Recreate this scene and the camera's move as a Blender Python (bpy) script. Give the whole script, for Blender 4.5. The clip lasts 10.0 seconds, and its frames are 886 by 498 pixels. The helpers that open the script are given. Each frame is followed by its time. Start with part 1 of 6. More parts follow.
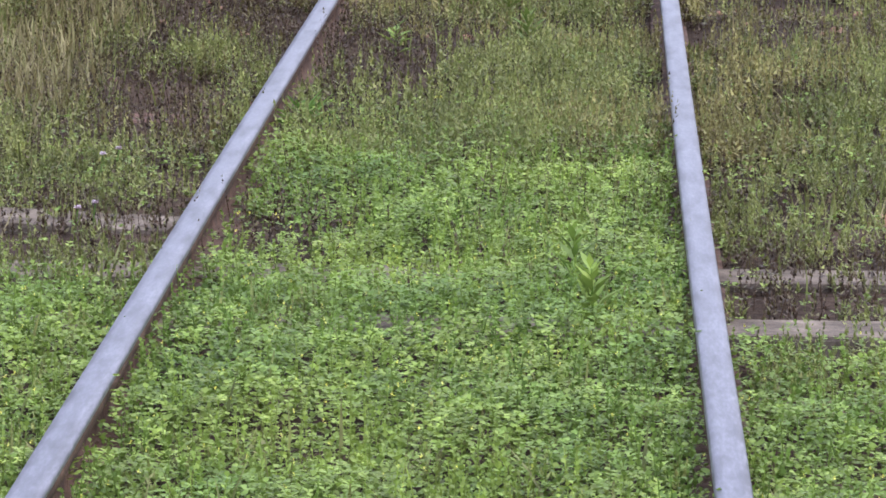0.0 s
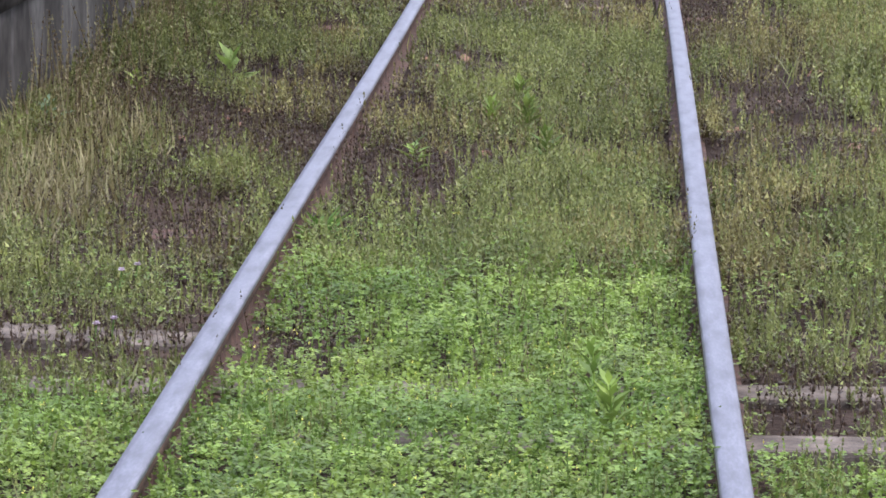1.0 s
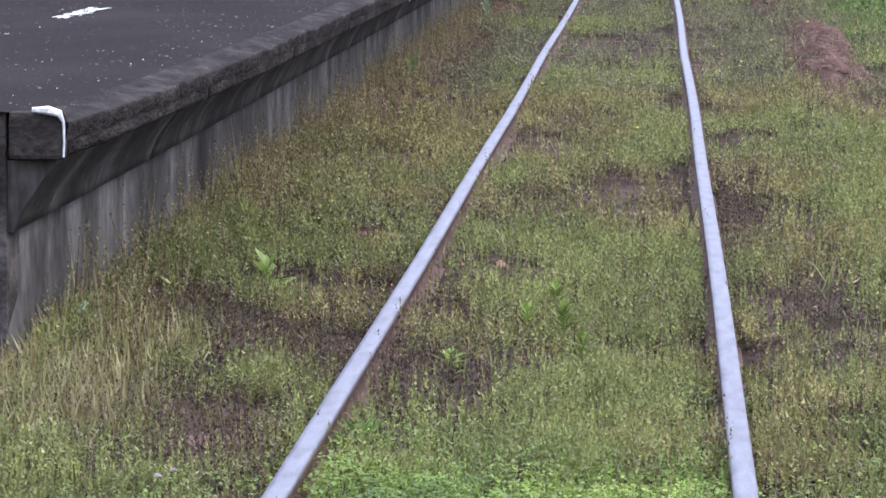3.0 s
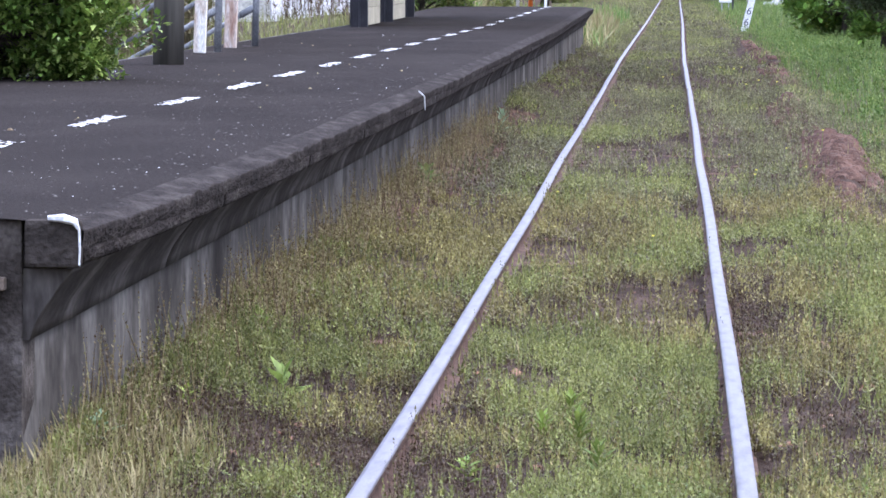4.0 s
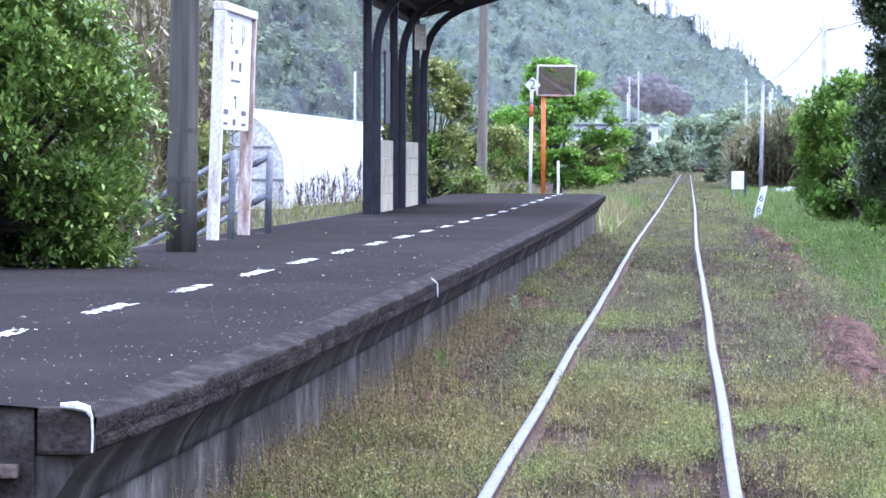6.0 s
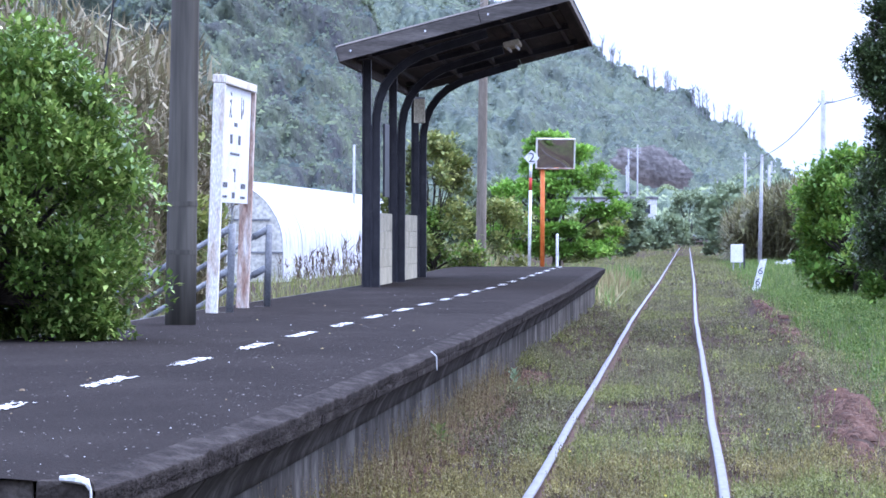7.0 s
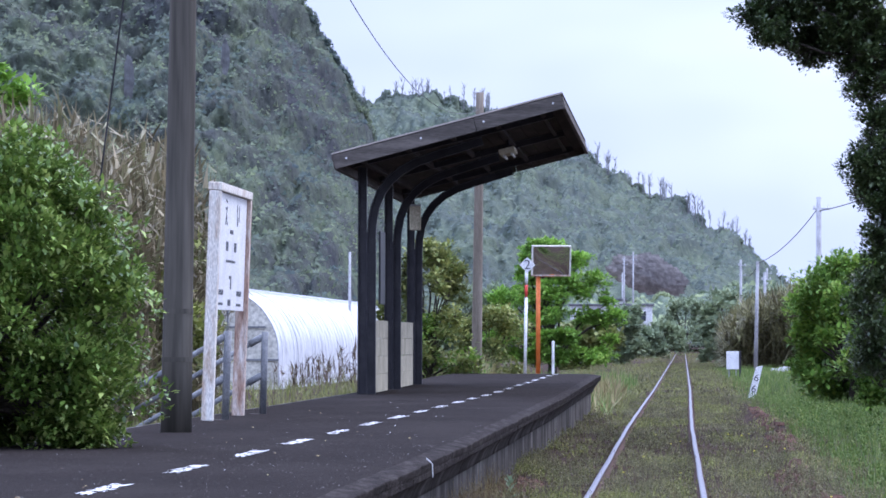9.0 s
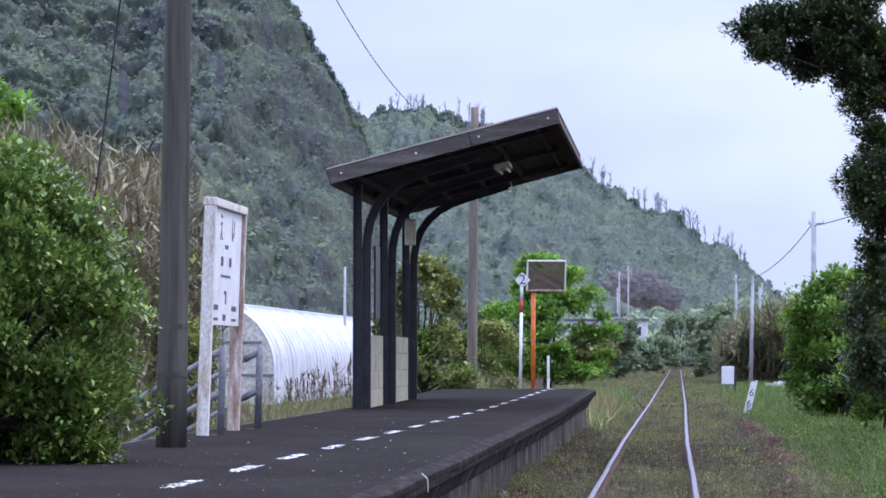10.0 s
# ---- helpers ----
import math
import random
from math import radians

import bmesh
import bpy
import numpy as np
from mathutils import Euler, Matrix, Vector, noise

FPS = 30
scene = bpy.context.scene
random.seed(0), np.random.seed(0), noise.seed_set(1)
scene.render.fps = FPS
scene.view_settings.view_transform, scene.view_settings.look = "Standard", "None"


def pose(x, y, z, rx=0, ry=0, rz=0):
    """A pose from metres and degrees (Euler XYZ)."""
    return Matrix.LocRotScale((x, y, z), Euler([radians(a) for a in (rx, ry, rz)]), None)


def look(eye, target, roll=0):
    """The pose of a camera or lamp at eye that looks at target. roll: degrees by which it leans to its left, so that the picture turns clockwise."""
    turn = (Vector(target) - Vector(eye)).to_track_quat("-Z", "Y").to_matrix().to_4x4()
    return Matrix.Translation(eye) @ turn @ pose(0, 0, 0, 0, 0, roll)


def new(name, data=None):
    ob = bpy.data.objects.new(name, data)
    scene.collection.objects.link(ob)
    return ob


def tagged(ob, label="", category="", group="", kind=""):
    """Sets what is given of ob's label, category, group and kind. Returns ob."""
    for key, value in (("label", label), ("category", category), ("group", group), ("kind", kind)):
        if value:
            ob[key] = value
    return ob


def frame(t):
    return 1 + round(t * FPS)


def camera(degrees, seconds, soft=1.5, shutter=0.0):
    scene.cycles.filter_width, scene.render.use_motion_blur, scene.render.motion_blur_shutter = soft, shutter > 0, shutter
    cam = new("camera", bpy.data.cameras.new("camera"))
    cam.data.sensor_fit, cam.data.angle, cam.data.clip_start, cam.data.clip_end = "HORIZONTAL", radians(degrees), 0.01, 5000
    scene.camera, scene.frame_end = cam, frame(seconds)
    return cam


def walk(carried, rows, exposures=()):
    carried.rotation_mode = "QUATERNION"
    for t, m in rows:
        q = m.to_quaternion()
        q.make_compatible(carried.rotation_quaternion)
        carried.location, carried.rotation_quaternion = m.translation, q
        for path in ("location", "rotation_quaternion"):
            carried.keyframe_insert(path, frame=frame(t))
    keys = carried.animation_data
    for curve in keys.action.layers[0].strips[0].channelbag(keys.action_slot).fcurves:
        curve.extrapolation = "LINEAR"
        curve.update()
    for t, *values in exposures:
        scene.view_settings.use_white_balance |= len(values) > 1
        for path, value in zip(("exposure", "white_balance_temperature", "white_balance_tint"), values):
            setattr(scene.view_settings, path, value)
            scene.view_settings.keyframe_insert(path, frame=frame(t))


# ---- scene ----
from math import sin, cos, pi, tan

cam = camera(11.0, 10.0, soft=1.65)
EYE = (0.0, 0.0, 1.52)
# seconds, yaw to the left, pitch up, roll
ROWS = [
    (0.0, 1.977, -8.777, 0.343), (0.5, 2.124, -8.11, 0.338), (1.0, 2.219, -7.335, 0.314),
    (1.5, 2.32, -6.688, 0.298), (2.0, 2.47, -6.062, 0.343), (2.5, 2.586, -5.432, 0.299),
    (4.0, 2.882, -3.426, 0.265), (4.5, 2.967, -2.785, 0.326), (5.0, 3.014, -2.194, 0.271),
    (5.5, 3.05, -1.622, 0.209), (7.0, 3.044, -0.19, 0.192), (7.5, 3.044, 0.216, 0.164),
    (8.0, 3.043, 0.591, 0.158), (8.5, 3.028, 0.908, 0.17), (9.0, 2.995, 1.145, 0.155),
    (9.5, 2.943, 1.287, 0.126), (10.0, 2.934, 1.331, 0.118),
]


def aim(yaw, pitch, roll):
    return pose(0, 0, 0, 0, 0, yaw) @ pose(0, 0, 0, 90 + pitch, 0, 0) @ pose(0, 0, 0, 0, 0, roll)


walk(cam, [(t, Matrix.Translation(EYE) @ aim(yaw, pitch, roll)) for t, yaw, pitch, roll in ROWS],
     exposures=[(0, 0.6, 6550, 12), (2.5, 0.72, 6400, 14), (4.0, 1.08, 6150, 16), (4.5, 1.22, 6100, 17), (5.5, 1.38, 5750, 18), (7.5, 0.95, 5500, 18), (9.0, 0.52, 5720, 19), (10.0, 0.37, 5880, 19)])

# ---- light: overcast sky, broad weak sun ----
world = bpy.data.worlds.new("overcast_sky")
scene.world = world
world.use_nodes = True
wn, wl = world.node_tree.nodes, world.node_tree.links
wn.clear()
w_out = wn.new("ShaderNodeOutputWorld")
w_bg = wn.new("ShaderNodeBackground")
w_sky = wn.new("ShaderNodeTexSky")
w_sky.sky_type = 'NISHITA'
w_sky.sun_disc = False
w_sky.sun_elevation = radians(52)
w_sky.sun_rotation = radians(60)
w_sky.dust_density = 4.0
w_sky.air_density = 1.5
w_co = wn.new("ShaderNodeTexCoord")
w_map = wn.new("ShaderNodeMapping")
w_map.inputs["Scale"].default_value = (1.0, 1.0, 2.5)
w_noise = wn.new("ShaderNodeTexNoise")
w_noise.inputs["Scale"].default_value = 7.0
w_noise.inputs["Detail"].default_value = 3.0
w_cloud = wn.new("ShaderNodeValToRGB")
w_cloud.color_ramp.elements[0].position = 0.35
w_cloud.color_ramp.elements[0].color = (5.6, 6.55, 9.4, 1)
w_cloud.color_ramp.elements[1].position = 0.65
w_cloud.color_ramp.elements[1].color = (8.4, 9.3, 11.2, 1)
w_mix = wn.new("ShaderNodeMix")
w_mix.data_type = 'RGBA'
w_mix.inputs[0].default_value = 0.85
wl.new(w_co.outputs["Generated"], w_map.inputs["Vector"])
wl.new(w_map.outputs["Vector"], w_noise.inputs["Vector"])
wl.new(w_noise.outputs["Fac"], w_cloud.inputs["Fac"])
wl.new(w_sky.outputs["Color"], w_mix.inputs[6])
wl.new(w_cloud.outputs["Color"], w_mix.inputs[7])
# overcast: brighter towards the zenith
w_sep, w_grad, w_lift = wn.new("ShaderNodeSeparateXYZ"), wn.new("ShaderNodeMapRange"), wn.new("ShaderNodeVectorMath")
w_grad.inputs[1].default_value, w_grad.inputs[2].default_value = 0.1, 1.0
w_grad.inputs[3].default_value, w_grad.inputs[4].default_value = 1.0, 3.1
w_lift.operation = 'SCALE'
wl.new(w_co.outputs["Generated"], w_sep.inputs[0])
wl.new(w_sep.outputs["Z"], w_grad.inputs[0])
wl.new(w_mix.outputs[2], w_lift.inputs[0])
wl.new(w_grad.outputs[0], w_lift.inputs["Scale"])
wl.new(w_lift.outputs[0], w_bg.inputs["Color"])
w_bg.inputs["Strength"].default_value = 0.095
wl.new(w_bg.outputs[0], w_out.inputs[0])

sun = bpy.data.lights.new("sun", 'SUN')
sun.energy = 1.2
sun.angle = radians(25)
sun.color = (1.0, 0.95, 0.88)
new("sun", sun).matrix_world = look((60 * sin(radians(60)), 60 * cos(radians(60)), 80), (0, 0, 0))

# ---- materials ----


def node_material(name):
    m = bpy.data.materials.new(name)
    m.use_nodes = True
    return m, m.node_tree.nodes, m.node_tree.links, m.node_tree.nodes["Principled BSDF"]


def noise_node(n, l, scale, detail=4.0, stretch=(1, 1, 1), rough=0.55):
    co, mp, tx = n.new("ShaderNodeTexCoord"), n.new("ShaderNodeMapping"), n.new("ShaderNodeTexNoise")
    mp.inputs["Scale"].default_value = stretch
    tx.inputs["Scale"].default_value = scale
    tx.inputs["Detail"].default_value = detail
    tx.inputs["Roughness"].default_value = rough
    oi, add = n.new("ShaderNodeObjectInfo"), n.new("ShaderNodeVectorMath")
    add.operation = 'MULTIPLY_ADD'
    add.inputs[1].default_value = (37.0, 23.0, 11.0)
    l.new(oi.outputs["Random"], add.inputs[0])
    l.new(co.outputs["Object"], add.inputs[2])
    l.new(add.outputs[0], mp.inputs["Vector"])
    l.new(mp.outputs["Vector"], tx.inputs["Vector"])
    return tx


def ramp_node(n, l, source, stops):
    r = n.new("ShaderNodeValToRGB")
    e = r.color_ramp.elements
    while len(e) < len(stops):
        e.new(0.5)
    for el, (p, c) in zip(e, stops):
        el.position, el.color = p, (*c, 1)
    l.new(source, r.inputs["Fac"])
    return r


def blend(n, l, fac, a, b, mode='MIX'):
    x = n.new("ShaderNodeMix")
    x.data_type, x.blend_type = 'RGBA', mode
    if isinstance(fac, float):
        x.inputs[0].default_value = fac
    else:
        l.new(fac, x.inputs[0])
    l.new(a, x.inputs[6])
    l.new(b, x.inputs[7])
    return x.outputs[2]


def surface(name, dark, mid, light, scale=6.0, fine=60.0, rough=0.8, metal=0.0, bump=0.3, dist=0.01, stretch=(1, 1, 1), fstretch=None, rvar=0.1, spec=0.3):
    """Two scales of noise for colour, a fine one for relief."""
    m, n, l, b = node_material(name)
    big, small = noise_node(n, l, scale, 5, stretch), noise_node(n, l, fine, 4, fstretch or stretch)
    c1 = ramp_node(n, l, big.outputs["Fac"], [(0.3, dark), (0.5, mid), (0.7, light)])
    c2 = ramp_node(n, l, small.outputs["Fac"], [(0.3, (0.62, 0.62, 0.62)), (0.7, (1.3, 1.3, 1.3))])
    l.new(blend(n, l, 1.0, c1.outputs[0], c2.outputs[0], 'MULTIPLY'), b.inputs["Base Color"])
    b.inputs["Metallic"].default_value = metal
    b.inputs["Specular IOR Level"].default_value = spec
    r = n.new("ShaderNodeMapRange")
    r.inputs[3].default_value, r.inputs[4].default_value = rough - rvar, min(1, rough + rvar)
    l.new(small.outputs["Fac"], r.inputs[0])
    l.new(r.outputs[0], b.inputs["Roughness"])
    if bump:
        bp = n.new("ShaderNodeBump")
        bp.inputs["Strength"].default_value, bp.inputs["Distance"].default_value = bump, dist
        l.new(small.outputs["Fac"], bp.inputs["Height"])
        l.new(bp.outputs[0], b.inputs["Normal"])
    return m


def foliage(name, stops, patch=((0.8, 0.8, 0.8), (1.2, 1.2, 1.2)), scale=1.2, rough=0.5, thin=0.3, stretch=(1, 1, 1), plant=0.0):
    """Leaves: one tint a leaf, patches over the plants, some light through the blade; plant: tints from plant to plant."""
    m, n, l, b = node_material(name)
    geo = n.new("ShaderNodeNewGeometry")
    c1 = ramp_node(n, l, geo.outputs["Random Per Island"], stops)
    big = noise_node(n, l, scale, 3, stretch)
    c2 = ramp_node(n, l, big.outputs["Fac"], [(0.36, patch[0]), (0.64, patch[1])])
    b.inputs["Specular IOR Level"].default_value = 0.5 if rough < 0.45 else 0.2
    col = blend(n, l, 1.0, c1.outputs[0], c2.outputs[0], 'MULTIPLY')
    if plant:
        each = noise_node(n, l, plant, 2, stretch)
        c3 = ramp_node(n, l, each.outputs["Fac"], [(0.36, (0.66, 0.64, 0.64)), (0.5, (0.96, 0.96, 0.95)), (0.64, (1.42, 1.41, 1.32))])
        col = blend(n, l, 1.0, col, c3.outputs[0], 'MULTIPLY')
    l.new(col, b.inputs["Base Color"])
    b.inputs["Roughness"].default_value = rough
    if thin:
        tr, mx = n.new("ShaderNodeBsdfTranslucent"), n.new("ShaderNodeMixShader")
        l.new(col, tr.inputs["Color"])
        mx.inputs[0].default_value = thin
        l.new(b.outputs[0], mx.inputs[1])
        l.new(tr.outputs[0], mx.inputs[2])
        l.new(mx.outputs[0], n["Material Output"].inputs["Surface"])
    return m


def canopy(name, tints, patch, scale, fine=0.7):
    """Far tree crowns: tints from crown to crown, broad patches, leafy grain and relief."""
    m, n, l, b = node_material(name)
    each = noise_node(n, l, fine * 0.3, 2)
    c1 = ramp_node(n, l, each.outputs["Fac"], [(0.34 + 0.32 * p, c) for p, c in tints])
    big, small = noise_node(n, l, scale, 3), noise_node(n, l, fine, 5, rough=0.7)
    c2 = ramp_node(n, l, big.outputs["Fac"], [(0.36, patch[0]), (0.64, patch[1])])
    c3 = ramp_node(n, l, small.outputs["Fac"], [(0.3, (0.6, 0.62, 0.65)), (0.7, (1.36, 1.36, 1.28))])
    col = blend(n, l, 1.0, blend(n, l, 1.0, c1.outputs[0], c2.outputs[0], 'MULTIPLY'), c3.outputs[0], 'MULTIPLY')
    l.new(col, b.inputs["Base Color"])
    b.inputs["Roughness"].default_value = 0.95
    b.inputs["Specular IOR Level"].default_value = 0.05
    bp = n.new("ShaderNodeBump")
    bp.inputs["Strength"].default_value, bp.inputs["Distance"].default_value = 0.8, 0.9
    l.new(small.outputs["Fac"], bp.inputs["Height"])
    l.new(bp.outputs[0], b.inputs["Normal"])
    return m


M_SOIL = surface("soil", (0.024, 0.0155, 0.0115), (0.045, 0.03, 0.0225), (0.086, 0.057, 0.043), 2.2, 45, 0.95, bump=0.9, dist=0.02, spec=0.05)
M_REDSOIL = surface("red_soil", (0.042, 0.022, 0.0155), (0.088, 0.046, 0.032), (0.15, 0.084, 0.06), 5, 60, 0.95, bump=0.8, dist=0.02)
M_BRICK = surface("old_brick", (0.16, 0.07, 0.045), (0.3, 0.15, 0.1), (0.42, 0.26, 0.19), 8, 70, 0.9, bump=0.5)
M_ASPHALT = surface("platform_asphalt", (0.0206, 0.017, 0.0158), (0.0249, 0.0206, 0.0192), (0.0318, 0.0267, 0.0246), 0.7, 90, 0.95, bump=0.8, dist=0.012, stretch=(1.6, 0.6, 1), fstretch=(1, 1, 1), spec=0.03)
M_CONCRETE = surface("stained_concrete", (0.026, 0.022, 0.0195), (0.066, 0.059, 0.052), (0.17, 0.157, 0.142), 4.4, 40, 0.9, bump=0.5, dist=0.01, stretch=(1, 0.42, 0.22), fstretch=(1, 0.3, 0.3), spec=0.06)
M_EDGE = surface("worn_edge_asphalt", (0.0184, 0.0149, 0.0137), (0.0315, 0.0262, 0.0242), (0.0651, 0.0563, 0.0507), 9, 55, 0.95, bump=1.0, dist=0.02, stretch=(1, 0.3, 1), fstretch=(1, 0.35, 1), spec=0.04)
# haunch: stain streaks plus the shade under the slab, both in the colour
M_HAUNCH = surface("shaded_streaked_concrete", (0.0248, 0.0209, 0.0186), (0.0465, 0.0403, 0.0364), (0.132, 0.119, 0.109), 4.4, 40, 0.95, bump=0.5, dist=0.01, stretch=(0.3, 0.42, 0.22), fstretch=(1, 0.3, 0.3), spec=0.05)
M_ENDSTAIN = surface("black_stained_concrete", (0.0252, 0.021, 0.0182), (0.0532, 0.0448, 0.0392), (0.119, 0.104, 0.0924), 5, 45, 0.95, bump=0.9, dist=0.015, spec=0.05)
M_SLAB = surface("slab_edge_concrete", (0.034, 0.03, 0.028), (0.08, 0.073, 0.069), (0.21, 0.195, 0.185), 5.0, 42, 0.95, bump=0.7, dist=0.01, stretch=(0.8, 0.35, 0.5), fstretch=(1, 0.35, 0.5), spec=0.05)
M_SLEEPER = surface("sleeper_concrete", (0.06, 0.042, 0.031), (0.13, 0.098, 0.075), (0.23, 0.18, 0.14), 9, 70, 0.9, bump=0.5)
M_TIMBER = surface("sleeper_timber", (0.05, 0.027, 0.02), (0.1, 0.05, 0.036), (0.17, 0.09, 0.065), 5, 40, 0.92, bump=0.7, stretch=(0.4, 3, 1))
M_RAILTOP = surface("polished_rail_head", (0.11, 0.102, 0.118), (0.185, 0.175, 0.205), (0.225, 0.215, 0.25), 9, 60, 0.4, 0.9, bump=0.08, dist=0.002, stretch=(3, 0.5, 1), rvar=0.12)
M_RAILRUST = surface("rail_rust", (0.04, 0.022, 0.016), (0.085, 0.045, 0.032), (0.15, 0.085, 0.06), 8, 60, 0.85, 0.2, bump=0.5)
M_WHITELINE = surface("worn_white_paint", (0.55, 0.55, 0.56), (0.75, 0.75, 0.76), (0.86, 0.86, 0.86), 9, 50, 0.7, bump=0.3)
M_POLE = surface("weathered_pole_timber", (0.0497, 0.0442, 0.036), (0.0704, 0.0639, 0.0516), (0.0952, 0.0868, 0.0713), 2, 22, 0.85, bump=0.12, stretch=(2.2, 2.2, 0.15), fstretch=(0.9, 0.9, 0.05))
M_POLE2 = surface("brown_pole_timber", (0.12, 0.1, 0.075), (0.18, 0.15, 0.115), (0.25, 0.21, 0.165), 3, 45, 0.85, bump=0.4, stretch=(3, 3, 0.15))
M_BLACKSTEEL = surface("black_painted_steel", (0.02, 0.02, 0.025), (0.032, 0.031, 0.038), (0.05, 0.047, 0.052), 4, 60, 0.45, bump=0.2, dist=0.004)
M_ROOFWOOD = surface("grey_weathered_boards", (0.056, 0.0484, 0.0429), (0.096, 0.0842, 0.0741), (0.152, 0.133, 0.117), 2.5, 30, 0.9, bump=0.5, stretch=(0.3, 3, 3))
# soffit and purlins: shade under the roof is put into the colour
M_SOFFIT = surface("shaded_soffit_boards", (0.0156, 0.0118, 0.00992), (0.0279, 0.0211, 0.018), (0.0553, 0.0422, 0.0353), 2, 30, 0.9, bump=0.4, stretch=(2.5, 0.3, 1))
M_PANEL = surface("cream_concrete_panel", (0.38, 0.336, 0.236), (0.517, 0.467, 0.336), (0.598, 0.542, 0.399), 2.5, 50, 0.85, bump=0.3)
M_WHITE = surface("white_enamel", (0.6, 0.6, 0.6), (0.74, 0.74, 0.74), (0.8, 0.8, 0.79), 3, 50, 0.4, bump=0.05)
M_RUSTYWHITE = surface("rust_streaked_white_paint", (0.44, 0.33, 0.24), (0.69, 0.65, 0.58), (0.74, 0.72, 0.67), 5.5, 45, 0.6, bump=0.3, stretch=(2, 2, 0.5))
M_RUST = surface("rust", (0.19, 0.07, 0.04), (0.44, 0.32, 0.25), (0.66, 0.62, 0.57), 6, 60, 0.85, bump=0.4, stretch=(2, 2, 0.4))
M_PIPE = surface("grey_blue_pipe_paint", (0.102, 0.107, 0.114), (0.17, 0.176, 0.186), (0.23, 0.238, 0.243), 5, 60, 0.55, bump=0.2)
M_INK = surface("dark_ink", (0.05, 0.055, 0.07), (0.08, 0.085, 0.1), (0.12, 0.13, 0.15), 8, 60, 0.6, bump=0.0)
M_ORANGE = surface("orange_paint", (0.5, 0.11, 0.02), (0.66, 0.16, 0.035), (0.72, 0.22, 0.06), 3, 60, 0.5, bump=0.1)
M_RED = surface("red_paint", (0.42, 0.03, 0.02), (0.55, 0.045, 0.03), (0.6, 0.08, 0.06), 3, 60, 0.5, bump=0.1)
M_GALV = surface("galvanised_metal", (0.3, 0.31, 0.33), (0.42, 0.43, 0.46), (0.52, 0.53, 0.56), 3, 60, 0.5, 0.4, bump=0.1)
M_CEMENTPOLE = surface("cement_pole", (0.28, 0.28, 0.29), (0.38, 0.38, 0.39), (0.46, 0.46, 0.47), 1.5, 30, 0.8, bump=0.2)
M_FILM = surface("white_greenhouse_film", (0.46, 0.47, 0.49), (0.6, 0.61, 0.64), (0.7, 0.71, 0.73), 0.9, 5, 0.4, bump=0.7, dist=0.1, stretch=(1, 2.5, 0.5))
M_FILMDULL = surface("dull_greenhouse_film", (0.36, 0.349, 0.299), (0.5, 0.485, 0.414), (0.62, 0.601, 0.528), 0.8, 9, 0.5, bump=0.2, dist=0.03)
M_WIRE = surface("black_wire", (0.015, 0.015, 0.017), (0.025, 0.025, 0.028), (0.035, 0.035, 0.04), 3, 60, 0.6, bump=0.0)
M_BARK = surface("bark", (0.025, 0.02, 0.016), (0.05, 0.04, 0.033), (0.09, 0.075, 0.062), 4, 30, 0.95, bump=0.8, dist=0.02, stretch=(2, 2, 0.4))
M_SCAR = surface("bare_pink_cliff", (0.231, 0.217, 0.21), (0.28, 0.258, 0.247), (0.336, 0.316, 0.296), 0.12, 0.9, 0.95, bump=0.6, dist=0.5)
M_ROCK = surface("grey_cliff_rock", (0.15, 0.155, 0.16), (0.24, 0.245, 0.25), (0.34, 0.345, 0.35), 0.08, 0.7, 0.95, bump=0.6, dist=0.5)
M_HOUSEWALL = surface("white_house_wall", (0.55, 0.55, 0.55), (0.66, 0.66, 0.66), (0.72, 0.72, 0.72), 0.5, 5, 0.8, bump=0.1)
M_DARKGLASS = surface("dark_window_glass", (0.03, 0.035, 0.04), (0.045, 0.05, 0.06), (0.06, 0.07, 0.08), 1, 5, 0.1, bump=0.0)
M_TILEROOF = surface("house_roof", (0.1, 0.1, 0.11), (0.15, 0.15, 0.16), (0.2, 0.2, 0.21), 1, 5, 0.7, bump=0.2)

M_MIRROR, _n, _l, _b = node_material("mirror_glass")
_b.inputs["Base Color"].default_value = (0.75, 0.78, 0.78, 1)
_b.inputs["Metallic"].default_value = 1.0
_b.inputs["Roughness"].default_value = 0.06

G = lambda *s: [(i / max(1, len(s) - 1), c) for i, c in enumerate(s)]
L_CLOVER = foliage("clover_leaf", G((0.161, 0.223, 0.0534), (0.189, 0.263, 0.0605), (0.213, 0.289, 0.0685), (0.249, 0.315, 0.0865)), ((0.66, 0.76, 0.7), (1.18, 1.12, 1.02)), 2.6, stretch=(1, 0.6, 1), plant=14.0)
L_MIX = foliage("meadow_leaf", G((0.135, 0.146, 0.0527), (0.176, 0.201, 0.0672), (0.218, 0.242, 0.0841), (0.275, 0.273, 0.118)), ((0.72, 0.72, 0.68), (1.22, 1.18, 1.1)), 2.4, stretch=(1, 0.6, 1), plant=16.0)
L_OLIVE = foliage("olive_weed_leaf", G((0.132, 0.0982, 0.0494), (0.183, 0.159, 0.0658), (0.233, 0.215, 0.0859), (0.303, 0.271, 0.122)), ((0.62, 0.6, 0.6), (1.28, 1.27, 1.16)), 1.9, stretch=(1, 0.6, 1), plant=16.0)
L_FIELDWEED = foliage("field_weed_leaf", G((0.109, 0.1, 0.0583), (0.14, 0.139, 0.0731), (0.168, 0.17, 0.089), (0.225, 0.219, 0.126)), ((0.58, 0.55, 0.54), (1.34, 1.32, 1.2)), 1.3, stretch=(1.4, 0.5, 1), plant=9.0)
